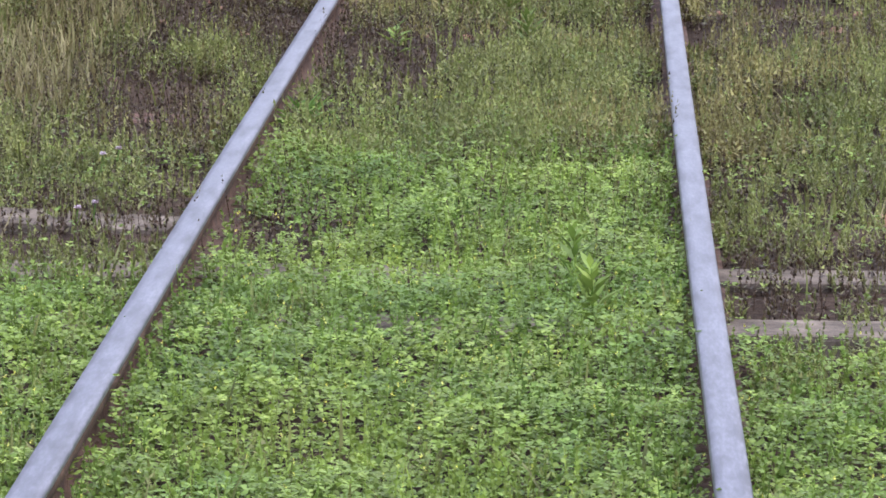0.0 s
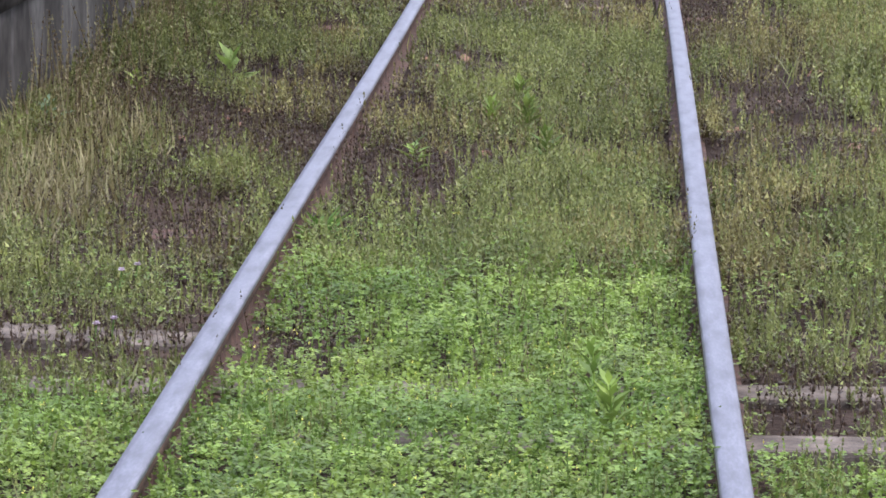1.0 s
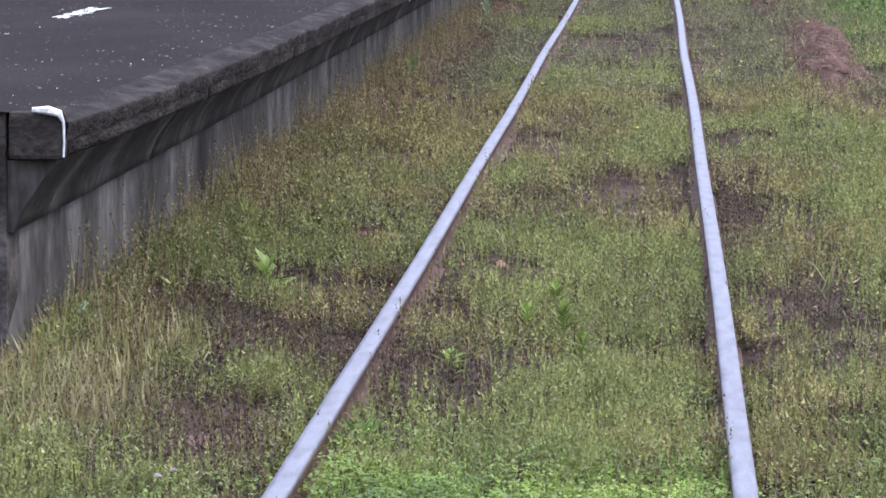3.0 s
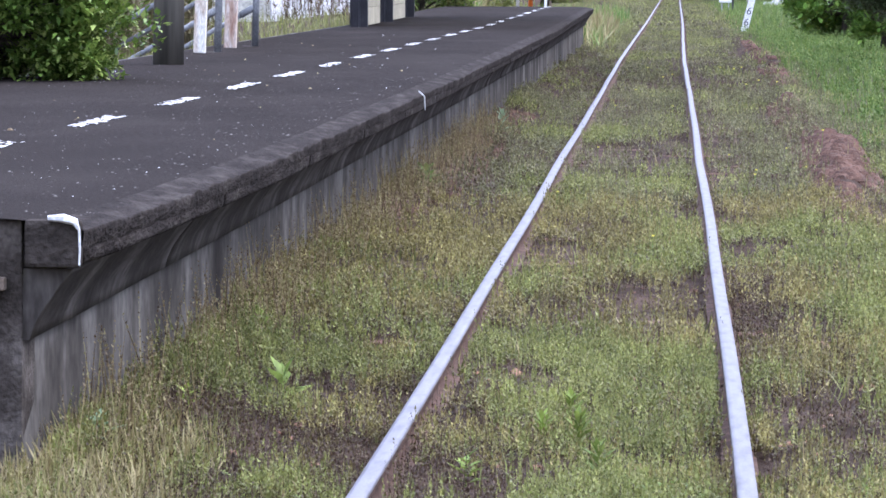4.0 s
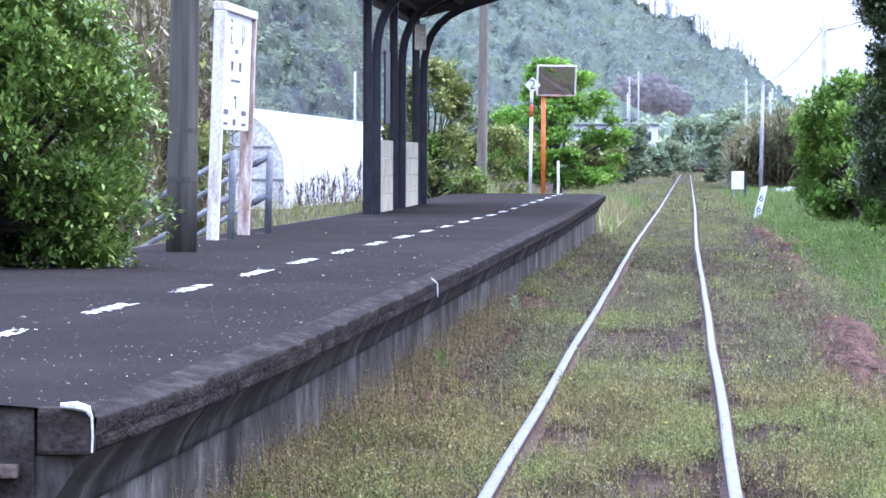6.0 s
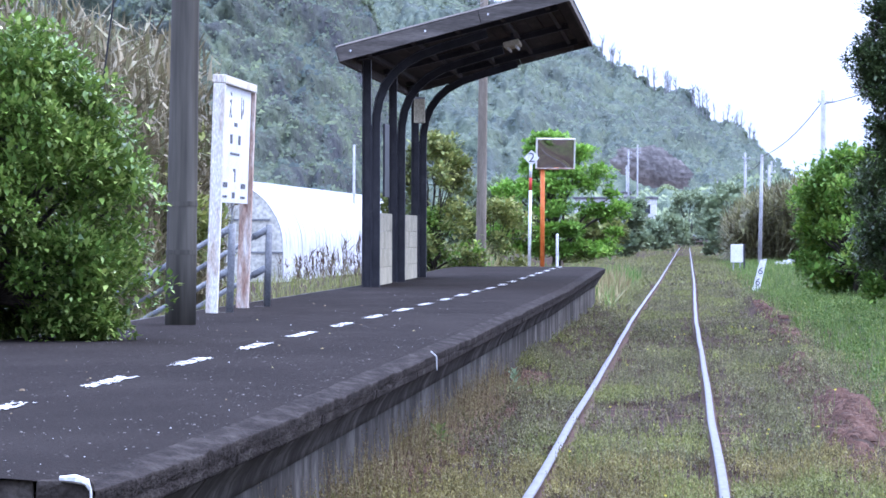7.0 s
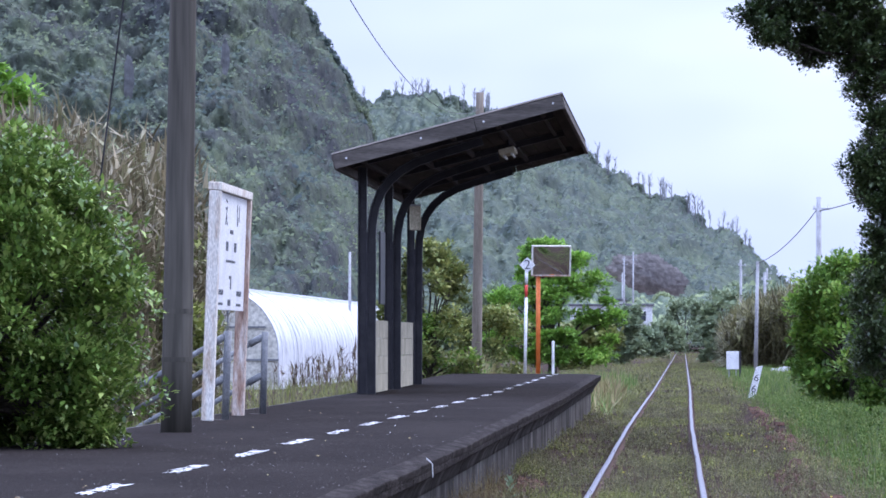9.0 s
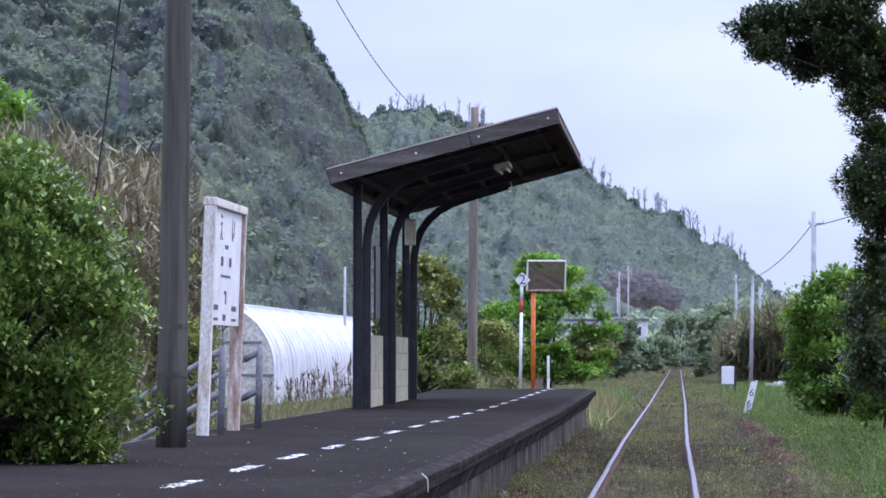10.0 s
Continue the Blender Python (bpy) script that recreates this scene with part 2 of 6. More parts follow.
L_BROWN = foliage("withered_weed_leaf", G((0.028, 0.018, 0.014), (0.06, 0.036, 0.024), (0.1, 0.062, 0.04), (0.13, 0.12, 0.045)), ((0.8, 0.8, 0.8), (1.2, 1.2, 1.2)), 1.5, thin=0.15)
L_RUSSET = foliage("russet_weed_leaf", G((0.1, 0.065, 0.045), (0.19, 0.14, 0.075), (0.29, 0.23, 0.12), (0.34, 0.31, 0.14)), ((0.8, 0.8, 0.8), (1.2, 1.2, 1.2)), 1.5, thin=0.2)
L_GRASS = foliage("grass_blade", G((0.06, 0.12, 0.025), (0.1, 0.19, 0.04), (0.15, 0.25, 0.06), (0.25, 0.27, 0.11)), ((0.75, 0.8, 0.75), (1.2, 1.15, 1.1)), 0.8)
L_BANK = foliage("lush_bank_grass", G((0.0552, 0.1, 0.0231), (0.0936, 0.165, 0.0357), (0.138, 0.212, 0.0504), (0.228, 0.266, 0.084)), ((0.7, 0.75, 0.7), (1.2, 1.15, 1.1)), 0.35)
L_STRAW = foliage("straw_blade", G((0.176, 0.138, 0.0665), (0.286, 0.233, 0.114), (0.374, 0.318, 0.162), (0.198, 0.201, 0.0665)), ((0.75, 0.75, 0.75), (1.15, 1.15, 1.1)), 0.6, thin=0.2)
L_DRY = foliage("dry_cane_leaf", G((0.108, 0.0927, 0.0561), (0.196, 0.167, 0.103), (0.313, 0.26, 0.168), (0.147, 0.167, 0.0748)), ((0.55, 0.55, 0.5), (1.2, 1.2, 1.15)), 0.5, thin=0.2)
L_HEDGE = foliage("glossy_hedge_leaf", G((0.0872, 0.148, 0.0329), (0.136, 0.225, 0.0468), (0.199, 0.303, 0.0616), (0.395, 0.484, 0.146)), ((0.75, 0.8, 0.75), (1.2, 1.15, 1.1)), 1.5, rough=0.27, thin=0.18)
L_DARKTREE = foliage("dark_tree_leaf", G((0.028, 0.048, 0.018), (0.046, 0.076, 0.026), (0.07, 0.106, 0.036), (0.11, 0.145, 0.055)), ((0.7, 0.75, 0.7), (1.2, 1.15, 1.1)), 0.8, rough=0.4, thin=0.15)
L_GREENTREE = foliage("green_tree_leaf", G((0.105, 0.196, 0.0375), (0.168, 0.304, 0.0562), (0.238, 0.392, 0.075), (0.378, 0.472, 0.112)), ((0.55, 0.6, 0.55), (1.25, 1.2, 1.1)), 0.6, thin=0.25)
L_PINE = foliage("layered_tree_leaf", G((0.135, 0.26, 0.0468), (0.203, 0.374, 0.0624), (0.254, 0.439, 0.078), (0.372, 0.52, 0.117)), ((0.7, 0.75, 0.7), (1.2, 1.15, 1.1)), 0.5, thin=0.25)
L_SHRUB = foliage("olive_shrub_leaf", G((0.101, 0.14, 0.0418), (0.172, 0.218, 0.066), (0.247, 0.282, 0.0913), (0.345, 0.356, 0.127)), ((0.6, 0.6, 0.6), (1.25, 1.2, 1.1)), 0.6, thin=0.2)
# distance haze is put into the base colours of hill and valley woods
L_HILLDARK = foliage("cliff_wood_leaf_hazed", G((0.135, 0.157, 0.14), (0.155, 0.185, 0.151), (0.176, 0.212, 0.162), (0.212, 0.252, 0.168)), ((0.66, 0.72, 0.88), (1.2, 1.2, 0.95)), 0.06, rough=0.9, thin=0.4)
L_HILLFAR = foliage("ridge_wood_leaf_hazed", G((0.165, 0.195, 0.167), (0.175, 0.207, 0.171), (0.186, 0.224, 0.176), (0.208, 0.248, 0.18)), ((0.78, 0.82, 0.92), (1.13, 1.12, 0.97)), 0.04, rough=0.9, thin=0.45)
L_MID = foliage("valley_wood_leaf_hazed", G((0.213, 0.264, 0.166), (0.258, 0.319, 0.193), (0.291, 0.352, 0.202), (0.347, 0.396, 0.221)), ((0.65, 0.7, 0.75), (1.15, 1.1, 1.0)), 0.05, rough=0.7, thin=0.2)
C_NEAR = canopy("cliff_wood_canopy_hazed", G((0.0777, 0.0836, 0.0882), (0.0872, 0.0952, 0.096), (0.0949, 0.107, 0.0979), (0.112, 0.126, 0.106)), ((0.74, 0.71, 0.78), (1.2, 1.28, 1.0)), 0.045)
C_FAR = canopy("ridge_wood_canopy_hazed", G((0.0921, 0.109, 0.101), (0.0969, 0.115, 0.103), (0.104, 0.123, 0.105), (0.114, 0.137, 0.107)), ((0.87, 0.87, 0.92), (1.14, 1.17, 1.0)), 0.03, 0.5)
C_MID = canopy("valley_wood_canopy_hazed", G((0.0975, 0.125, 0.108), (0.112, 0.144, 0.12), (0.131, 0.164, 0.128), (0.158, 0.191, 0.14)), ((0.75, 0.78, 0.82), (1.15, 1.12, 1.0)), 0.05, 0.7)
L_FLOWER = foliage("yellow_petal", G((0.75, 0.68, 0.1), (0.8, 0.74, 0.2)), rough=0.6)
L_PINK = foliage("pale_pink_petal", G((0.5, 0.38, 0.45), (0.6, 0.5, 0.55)), rough=0.6)
L_SILVER = foliage("silvery_leaf", G((0.2, 0.3, 0.18), (0.27, 0.38, 0.24)), rough=0.6)

# ---- builders ----
rng = np.random.default_rng(7)


def thing(name, label, category, at=(0, 0, 0), group="", kind=""):
    ob = new(name)
    ob.location = at
    return tagged(ob, label, category, group, kind)


def finish(ob, material, parent=None, label=""):
    ob.data.materials.append(material)
    if parent is not None:
        ob.parent = parent
    if label:
        ob["label"] = label
    return ob


def part(name, bm, material, parent=None, label="", smooth=False):
    me = bpy.data.meshes.new(name)
    bmesh.ops.recalc_face_normals(bm, faces=bm.faces)
    bm.to_mesh(me)
    bm.free()
    if smooth:
        me.polygons.foreach_set("use_smooth", [True] * len(me.polygons))
    return finish(new(name, me), material, parent, label)


def array_mesh(name, V, F, material, parent=None, label="", smooth=False):
    V, F = np.asarray(V, np.float32), np.asarray(F, np.int32)
    me = bpy.data.meshes.new(name)
    k = F.shape[1]
    me.vertices.add(len(V))
    me.vertices.foreach_set("co", V.ravel())
    me.loops.add(F.size)
    me.loops.foreach_set("vertex_index", F.ravel())
    me.polygons.add(len(F))
    me.polygons.foreach_set("loop_start", np.arange(0, F.size, k, dtype=np.int32))
    if smooth:
        me.polygons.foreach_set("use_smooth", np.ones(len(F), bool))
    me.update(calc_edges=True)
    return finish(new(name, me), material, parent, label)


def box(bm, x0, x1, y0, y1, z0, z1, bev=0.0, m=None):
    r = bmesh.ops.create_cube(bm, size=1.0)
    vs = r["verts"]
    for v in vs:
        v.co = Vector(((x0 + x1) / 2 + v.co.x * (x1 - x0), (y0 + y1) / 2 + v.co.y * (y1 - y0), (z0 + z1) / 2 + v.co.z * (z1 - z0)))
    if m is not None:
        for v in vs:
            v.co = m @ v.co
    if bev:
        es = {e for v in vs for e in v.link_edges}
        bmesh.ops.bevel(bm, geom=list(es), offset=bev, segments=2, profile=0.6, affect='EDGES')
    return bm


def sweep(bm, path, radii, sides=12, squash=1.0):
    """A round bar along a path, closed at both ends."""
    path = [Vector(p) for p in path]
    rings = []
    for i, p in enumerate(path):
        d = (path[min(i + 1, len(path) - 1)] - path[max(i - 1, 0)]).normalized()
        a = d.cross(Vector((0, 1, 0)) if abs(d.y) < 0.8 else Vector((1, 0, 0))).normalized()
        b = d.cross(a)
        r = radii[i] if hasattr(radii, "__len__") else radii
        rings.append([bm.verts.new(p + (a * cos(2 * pi * k / sides) + b * squash * sin(2 * pi * k / sides)) * r) for k in range(sides)])
    for q, s in zip(rings, rings[1:]):
        for k in range(sides):
            bm.faces.new((q[k], q[(k + 1) % sides], s[(k + 1) % sides], s[k]))
    bm.faces.new(rings[0][::-1])
    bm.faces.new(rings[-1])
    return bm


def extrude_profile(pts, ys, shift=None, closed=False):
    """Arrays of a profile (x, z) carried along y, moved sideways by shift(y)."""
    P, Y = np.asarray(pts, float), np.asarray(ys, float)
    n, m = len(P), len(Y)
    sx = np.array([shift(y) for y in Y]) if shift else np.zeros(m)
    V = np.stack([P[None, :, 0] + sx[:, None], np.repeat(Y[:, None], n, 1), np.repeat(P[None, :, 1], m, 0)], -1).reshape(-1, 3)
    i = np.arange(n if closed else n - 1)
    j = (i + 1) % n
    F = np.concatenate([np.stack([r * n + i, r * n + j, (r + 1) * n + j, (r + 1) * n + i], -1) for r in range(m - 1)])
    return V, F


def value_noise(x, y, seed=0):
    """Smooth noise between 0 and 1 on arrays."""
    xi, yi = np.floor(x).astype(np.int64), np.floor(y).astype(np.int64)
    fx, fy = x - xi, y - yi
    fx, fy = fx * fx * (3 - 2 * fx), fy * fy * (3 - 2 * fy)

    def h(a, b):
        k = (a * 374761393 + b * 668265263 + seed * 362437) & 0xFFFFFFFF
        k = ((k ^ (k >> 13)) * 1274126177) & 0xFFFFFFFF
        return ((k ^ (k >> 16)) & 0xFFFF) / 65535.0

    return (h(xi, yi) * (1 - fx) + h(xi + 1, yi) * fx) * (1 - fy) + (h(xi, yi + 1) * (1 - fx) + h(xi + 1, yi + 1) * fx) * fy


def fbm(x, y, seed=0, octaves=3):
    s, a, w = 0, 0.0, 1.0
    for o in range(octaves):
        s = s + w * value_noise(x * 2 ** o, y * 2 ** o, seed + o)
        a += w
        w *= 0.5
    return s / a


# a leaf: base, left edge, tip, right edge; lies along +y, folded at the rib
LEAF = np.array([(0, 0, 0), (-0.32, 0.45, 0.06), (0, 1, -0.05), (0.32, 0.45, 0.06)])
ROUNDLEAF = np.array([(0, 0, 0), (-0.5, 0.6, 0.07), (0, 1, 0.0), (0.5, 0.6, 0.07)])
TRI = np.array([(-0.3, 0.12, 0.0), (0.3, 0.12, 0.0), (0.0, 1.0, 0.0)])
THIN = np.array([(-0.03, 0.0, 0.0), (0.03, 0.0, 0.0), (0.0, 1.0, 0.0)])
BLADE = np.array([(-0.03, 0, 0), (0.03, 0, 0), (0.024, 0.55, 0.05), (-0.024, 0.55, 0.05), (0.004, 1.0, -0.03), (-0.004, 1.0, -0.03)])


def turns(yaw, tilt):
    """Matrices: tilt about x (0: lies flat, 90 degrees: stands up), then turn about z."""
    ca, sa, ct, st = np.cos(yaw), np.sin(yaw), np.cos(tilt), np.sin(tilt)
    z = np.zeros_like(ca)
    return np.stack([np.stack([ca, -sa * ct, sa * st], -1), np.stack([sa, ca * ct, -ca * st], -1), np.stack([z, st, ct], -1)], -2)


def leaves(pos, size, yaw, tilt, shape=LEAF):
    """Arrays of quads: one leaf at each place."""
    R = turns(yaw, tilt)
    V = np.einsum("nij,kj->nki", R, shape) * np.asarray(size)[:, None, None] + pos[:, None, :]
    k = len(shape)
    quads = np.array([[0, 1, 2]]) if k == 3 else np.array([[0, 1, 2, 3]]) if k == 4 else np.array([[0, 1, 2, 3], [3, 2, 4, 5]])
    F = (np.arange(len(pos)) * k)[:, None, None] + quads[None]
    return V.reshape(-1, 3), F.reshape(-1, quads.shape[1])


def join(parts):
    V, F, o = [], [], 0
    for v, f in parts:
        V.append(v)
        F.append(f + o)
        o += len(v)
    return np.concatenate(V), np.concatenate(F)


def sprigs(pos, height, n, size, r=rng, spread=0.35, shape=LEAF, stem=True, low=0.12, high=1.0, lean=None):
    """Small upright weeds: a thin stem with leaves from low to high."""
    N = len(pos)
    lean = r.normal(0, 0.16, (N, 2)) if lean is None else lean
    h = height[:, None] * np.linspace(low, high, n)[None, :]
    p = np.stack([pos[:, None, 0] + lean[:, None, 0] * h, pos[:, None, 1] + lean[:, None, 1] * h, pos[:, None, 2] + h], -1)
    yaw = r.uniform(0, 2 * pi, (N, 1)) + np.arange(n)[None, :] * 2.4
    tilt = r.normal(0.7, 0.35, (N, n)) + spread * np.linspace(-0.5, 1.2, n)[None, :]
    s = size[:, None] * (1.15 - 0.55 * np.linspace(0, 1, n)[None, :]) * r.uniform(0.7, 1.25, (N, n))
    out = [leaves(p.reshape(-1, 3), s.ravel(), yaw.ravel(), tilt.ravel(), shape)]
    if stem:
        d = r.uniform(0, pi, N)
        w = 0.010 * height + 0.0006
        a = np.stack([np.cos(d) * w, np.sin(d) * w, np.zeros(N)], -1)
        top = p[:, -1]
        if len(shape) == 3:
            out.append((np.stack([pos - a, pos + a, top], 1).reshape(-1, 3), np.arange(3 * N).reshape(N, 3)))
        else:
            V = np.stack([pos - a, pos + a, top + a * 0.5, top - a * 0.5], 1).reshape(-1, 3)
            out.append((V, np.arange(4 * N).reshape(N, 4)))
    return join(out)


def crown_leaves(centres, radii, per, size, r=rng, shell=0.55, droop=0.0, shape=LEAF, jitter=0.55, flat=0.78, near_half=False, out=False):
    """Leaves round clump centres, denser towards each clump's skin."""
    C, R = np.repeat(centres, per, 0), np.repeat(radii, per)
    d = r.normal(0, 1, (len(C), 3))
    d /= np.linalg.norm(d, axis=1, keepdims=True)
    if near_half:
        d[:, 1] = -np.abs(d[:, 1])
    rad = R * (shell + (1 - shell) * r.uniform(0, 1, len(C)) ** 0.5) * r.uniform(0.75, 1.15, len(C))
    p = C + d * rad[:, None] * np.array([1, 1, flat])
    # blades lie roughly in the clump's skin, tips hanging outwards
    yaw = np.arctan2(d[:, 0], -d[:, 1]) + r.normal(0, jitter, len(C))
    tilt = np.arccos(np.clip(d[:, 2], -1, 1)) + pi * (r.uniform(0, 1, len(C)) < 0.5) + r.normal(0, jitter, len(C)) - droop
    if out:
        # blades point outwards and somewhat up
        yaw = np.arctan2(d[:, 1], d[:, 0]) - pi / 2 + r.normal(0, 0.75, len(C))
        tilt = np.arcsin(d[:, 2]) * 0.45 + r.normal(0.3, 0.5, len(C))
    return leaves(p, size * r.uniform(0.6, 1.3, len(C)), yaw, tilt, shape)

# ---- ground ----


def ground_z(x, y):
    z = np.full(np.broadcast(x, y).shape, -0.122) + 0.0 * x + 0.0 * y
    z = z + 0.05 * (fbm(x * 1.7, y * 0.9, 3) - 0.5)
    z = z + 0.13 * np.clip((-1.35 - x) / 0.6, 0, 1) * np.clip((y - 12.5) / 2.5, 0, 1)
    back = np.clip((y - 15) / 2, 0, 1) * np.clip((125 - y) / 20, 0, 1)
    z = np.where(x < -4.6, -0.15 + back * 0.86 * np.clip(1 - (-4.9 - x) / 3.2, 0, 1) + (1 - back) * 0.1, z)
    mound = np.exp(-((x - np.interp(y, [28, 40, 54, 79, 105], [0.95, 1.45, 1.4, 1.72, 1.5])) / 0.22) ** 2) * np.clip((y - 24) / 8, 0, 1) * np.clip((125 - y) / 20, 0, 1)
    z = z + 0.17 * mound * (0.4 + fbm(x * 3, y * 0.5, 9))
    z = z + np.where(x > 1.8, 0.12 * np.clip((x - 1.8) / 2.5, 0, 1), 0)
    return z


def build_ground():
    xs = np.unique(np.concatenate([np.linspace(-2.4, 2.6, 101), np.linspace(-12, -2.4, 40), np.linspace(2.6, 12, 40), [-3000, -900, -300, -120, -60, -30, -20, 20, 30, 60, 120, 300, 900, 3000]]))
    ys = np.unique(np.concatenate([np.linspace(5, 60, 150), np.linspace(60, 160, 50), np.linspace(-40, 5, 10), [-3000, -600, -150, 180, 220, 300, 420, 600, 900, 1500, 4000]]))
    X, Y = np.meshgrid(xs, ys)
    V = np.stack([X, Y, ground_z(X, Y)], -1).reshape(-1, 3)
    n, m = len(xs), len(ys)
    r, c = np.meshgrid(np.arange(m - 1), np.arange(n - 1), indexing="ij")
    i = (r * n + c).ravel()
    return tagged(array_mesh("ground", V, np.stack([i, i + 1, i + n + 1, i + n], -1), M_SOIL, smooth=True),
                  "dark brown earth of an overgrown railway bed", "ground", kind="structure")


build_ground()

# ---- railway track ----
RAIL_L, RAIL_R, MIDTRACK = -0.92, 0.222, -0.35


def wander(y):
    return float(np.interp(y, [0, 28, 37, 50, 70, 84, 110, 147, 700], [0, 0, -0.02, -0.025, -0.055, -0.07, -0.05, -0.01, 0])) + 0.003 * sin(y * 0.45)


def build_rail(x0):
    ys = np.concatenate([np.arange(-40, 2, 2), np.arange(2, 60, 0.4), np.arange(60, 200, 2), np.arange(200, 640, 20)])
    rail = thing("rail", "worn steel rail with a polished head and rusty sides", "rail", group="rails of the track")
    prof = [(-0.061, -0.122), (0.061, -0.122), (0.06, -0.112), (0.011, -0.1), (0.0075, -0.045), (0.031, -0.032), (0.0315, -0.012), (0.028, -0.003), (-0.028, -0.003), (-0.0315, -0.012), (-0.031, -0.032), (-0.0075, -0.045), (-0.011, -0.1), (-0.06, -0.112)]
    V, F = extrude_profile(prof, ys, lambda y: x0 + wander(y), True)
    array_mesh("rail_body", V, F, M_RAILRUST, rail)
    head = [(-0.0318, -0.013), (-0.0315, -0.009), (-0.0275, -0.0015), (-0.012, 0.0005), (0.012, 0.0005), (0.0275, -0.0015), (0.0315, -0.009), (0.0318, -0.013)]
    V, F = extrude_profile(head, ys, lambda y: x0 + wander(y))
    array_mesh("rail_head", V, F, M_RAILTOP, rail, "polished bright steel running surface", True)
    return rail


build_rail(RAIL_L)
build_rail(RAIL_R)


def chipped_block(w, d, h, seed, cuts=5):
    """A beam with rounded, worn edges, lying along x."""
    bm = bmesh.new()
    box(bm, -w / 2, w / 2, -d / 2, d / 2, -h, 0, 0.012)
    for v in bm.verts:
        v.co += Vector((noise.noise(v.co * 9 + Vector((seed, 0, 0))), noise.noise(v.co * 7 + Vector((0, seed, 0))), 0.5 * noise.noise(v.co * 8 + Vector((0, 0, seed))))) * 0.014
    return bm


sleeper_bed = thing("sleeper_row", "worn railway sleepers half sunk in earth and weeds", "sleepers", kind="structure")
sleeper_a = part("sleeper", chipped_block(2.1, 0.21, 0.14, 1.0), M_TIMBER, sleeper_bed)
sleeper_b = part("sleeper", chipped_block(2.1, 0.21, 0.14, 5.0), M_SLEEPER, sleeper_bed)
sleeper_c = part("sleeper", chipped_block(0.8, 0.23, 0.14, 9.0), M_SLEEPER, sleeper_bed)
sleeper_c.location = (-1.42, 10.9, -0.092)
sleeper_c.rotation_euler = (0.0, 0.03, -0.09)
sleeper_a.location, sleeper_b.location = (MIDTRACK, 4.3, -0.112), (MIDTRACK, 10.15, -0.1)
for k in range(90):
    if k in (7, 8):
        continue
    src = sleeper_b if k == 6 else sleeper_a
    o = src.copy()
    scene.collection.objects.link(o)
    o.location = (MIDTRACK + rng.uniform(-0.04, 0.04) + wander(5 + 0.735 * k), 5.0 + 0.735 * k, (-0.1 if k == 6 else -0.132) + rng.uniform(-0.014, 0.012))
    o.rotation_euler = (0, 0, rng.uniform(-0.012, 0.012))

# ---- platform ----
PY0, PY1, PZ, PREAR = 14.2, 96.5, 0.76, -4.78


def edge_x(y):
    return float(np.interp(y, [14.2, 15, 16.5, 20, 32, 60, 97], [-1.83, -1.79, -1.755, -1.70, -1.655, -1.675, -1.72]))


platform = thing("platform", "low station platform of dark stained concrete with asphalt deck", "platform", kind="structure")


def deck_z(y):
    return PZ + 0.08 * float(np.interp(y, [66, 90], [0, 1]))


def wall_x(y):
    return float(np.interp(y, [14.2, 20, 40, 97], [-2.03, -2.0, -1.97, -1.92]))


def build_deck():
    """Asphalt deck that sags and crumbles over the edge slab."""
    ys = np.concatenate([np.arange(PY0 - 0.02, 40, 0.06), np.arange(40, PY1 + 0.1, 0.3)])
    d = np.array([0.42, 0.3, 0.22, 0.17, 0.13, 0.1, 0.075, 0.055, 0.038, 0.024, 0.012, 0.004, 0.0, 0.0, 0.004, 0.012])
    fall = np.append(0.04 * np.clip(1 - d[:13] / 0.4, 0, 1) ** 2.2, [0.05, 0.08, 0.1])
    ex = np.array([edge_x(y) for y in ys])
    far = np.array([0, 0.25, 0.5, 0.75])
    X = np.concatenate([PREAR + (ex[:, None] - 0.55 - PREAR) * far[None, :], ex[:, None] - d[None, :]], 1)
    drop = np.concatenate([np.zeros(4), fall])
    Y = np.repeat(ys[:, None], X.shape[1], 1)
    Z = np.array([deck_z(y) for y in ys])[:, None] - drop[None, :] + 0.006 * (fbm(X * 0.8, Y * 0.35, 21) - 0.5)
    near = np.clip(1 - (ex[:, None] - X) / 0.24, 0, 1) * np.clip((ys - 14.25) / 0.9, 0.05, 1)[:, None]
    Z = Z + near * (0.014 * (fbm(X * 4, Y * 0.7, 33) - 0.55) + 0.022 * (fbm(X * 24, Y * 6.0, 34) - 0.5))
    X = X + near ** 2 * (0.016 * (fbm(Z * 3, Y * 0.6, 44) - 0.5) + 0.009 * (fbm(Z * 40, Y * 4.0, 45) - 0.5))
    m, n = X.shape
    V = np.stack([X, Y, Z], -1)

    def sheet(a, b):
        k = b - a
        r, c = np.meshgrid(np.arange(m - 1), np.arange(k - 1), indexing="ij")
        i = (r * k + c).ravel()
        return V[:, a:b].reshape(-1, 3), np.stack([i, i + 1, i + k + 1, i + k], -1)

    W, F = sheet(0, 9)
    array_mesh("deck", W, F, M_ASPHALT, platform, "dark grey worn asphalt deck", True)
    W, F = sheet(8, n)
    array_mesh("deck_edge", W, F, M_EDGE, platform, "crumbling mottled asphalt edge", True)


build_deck()


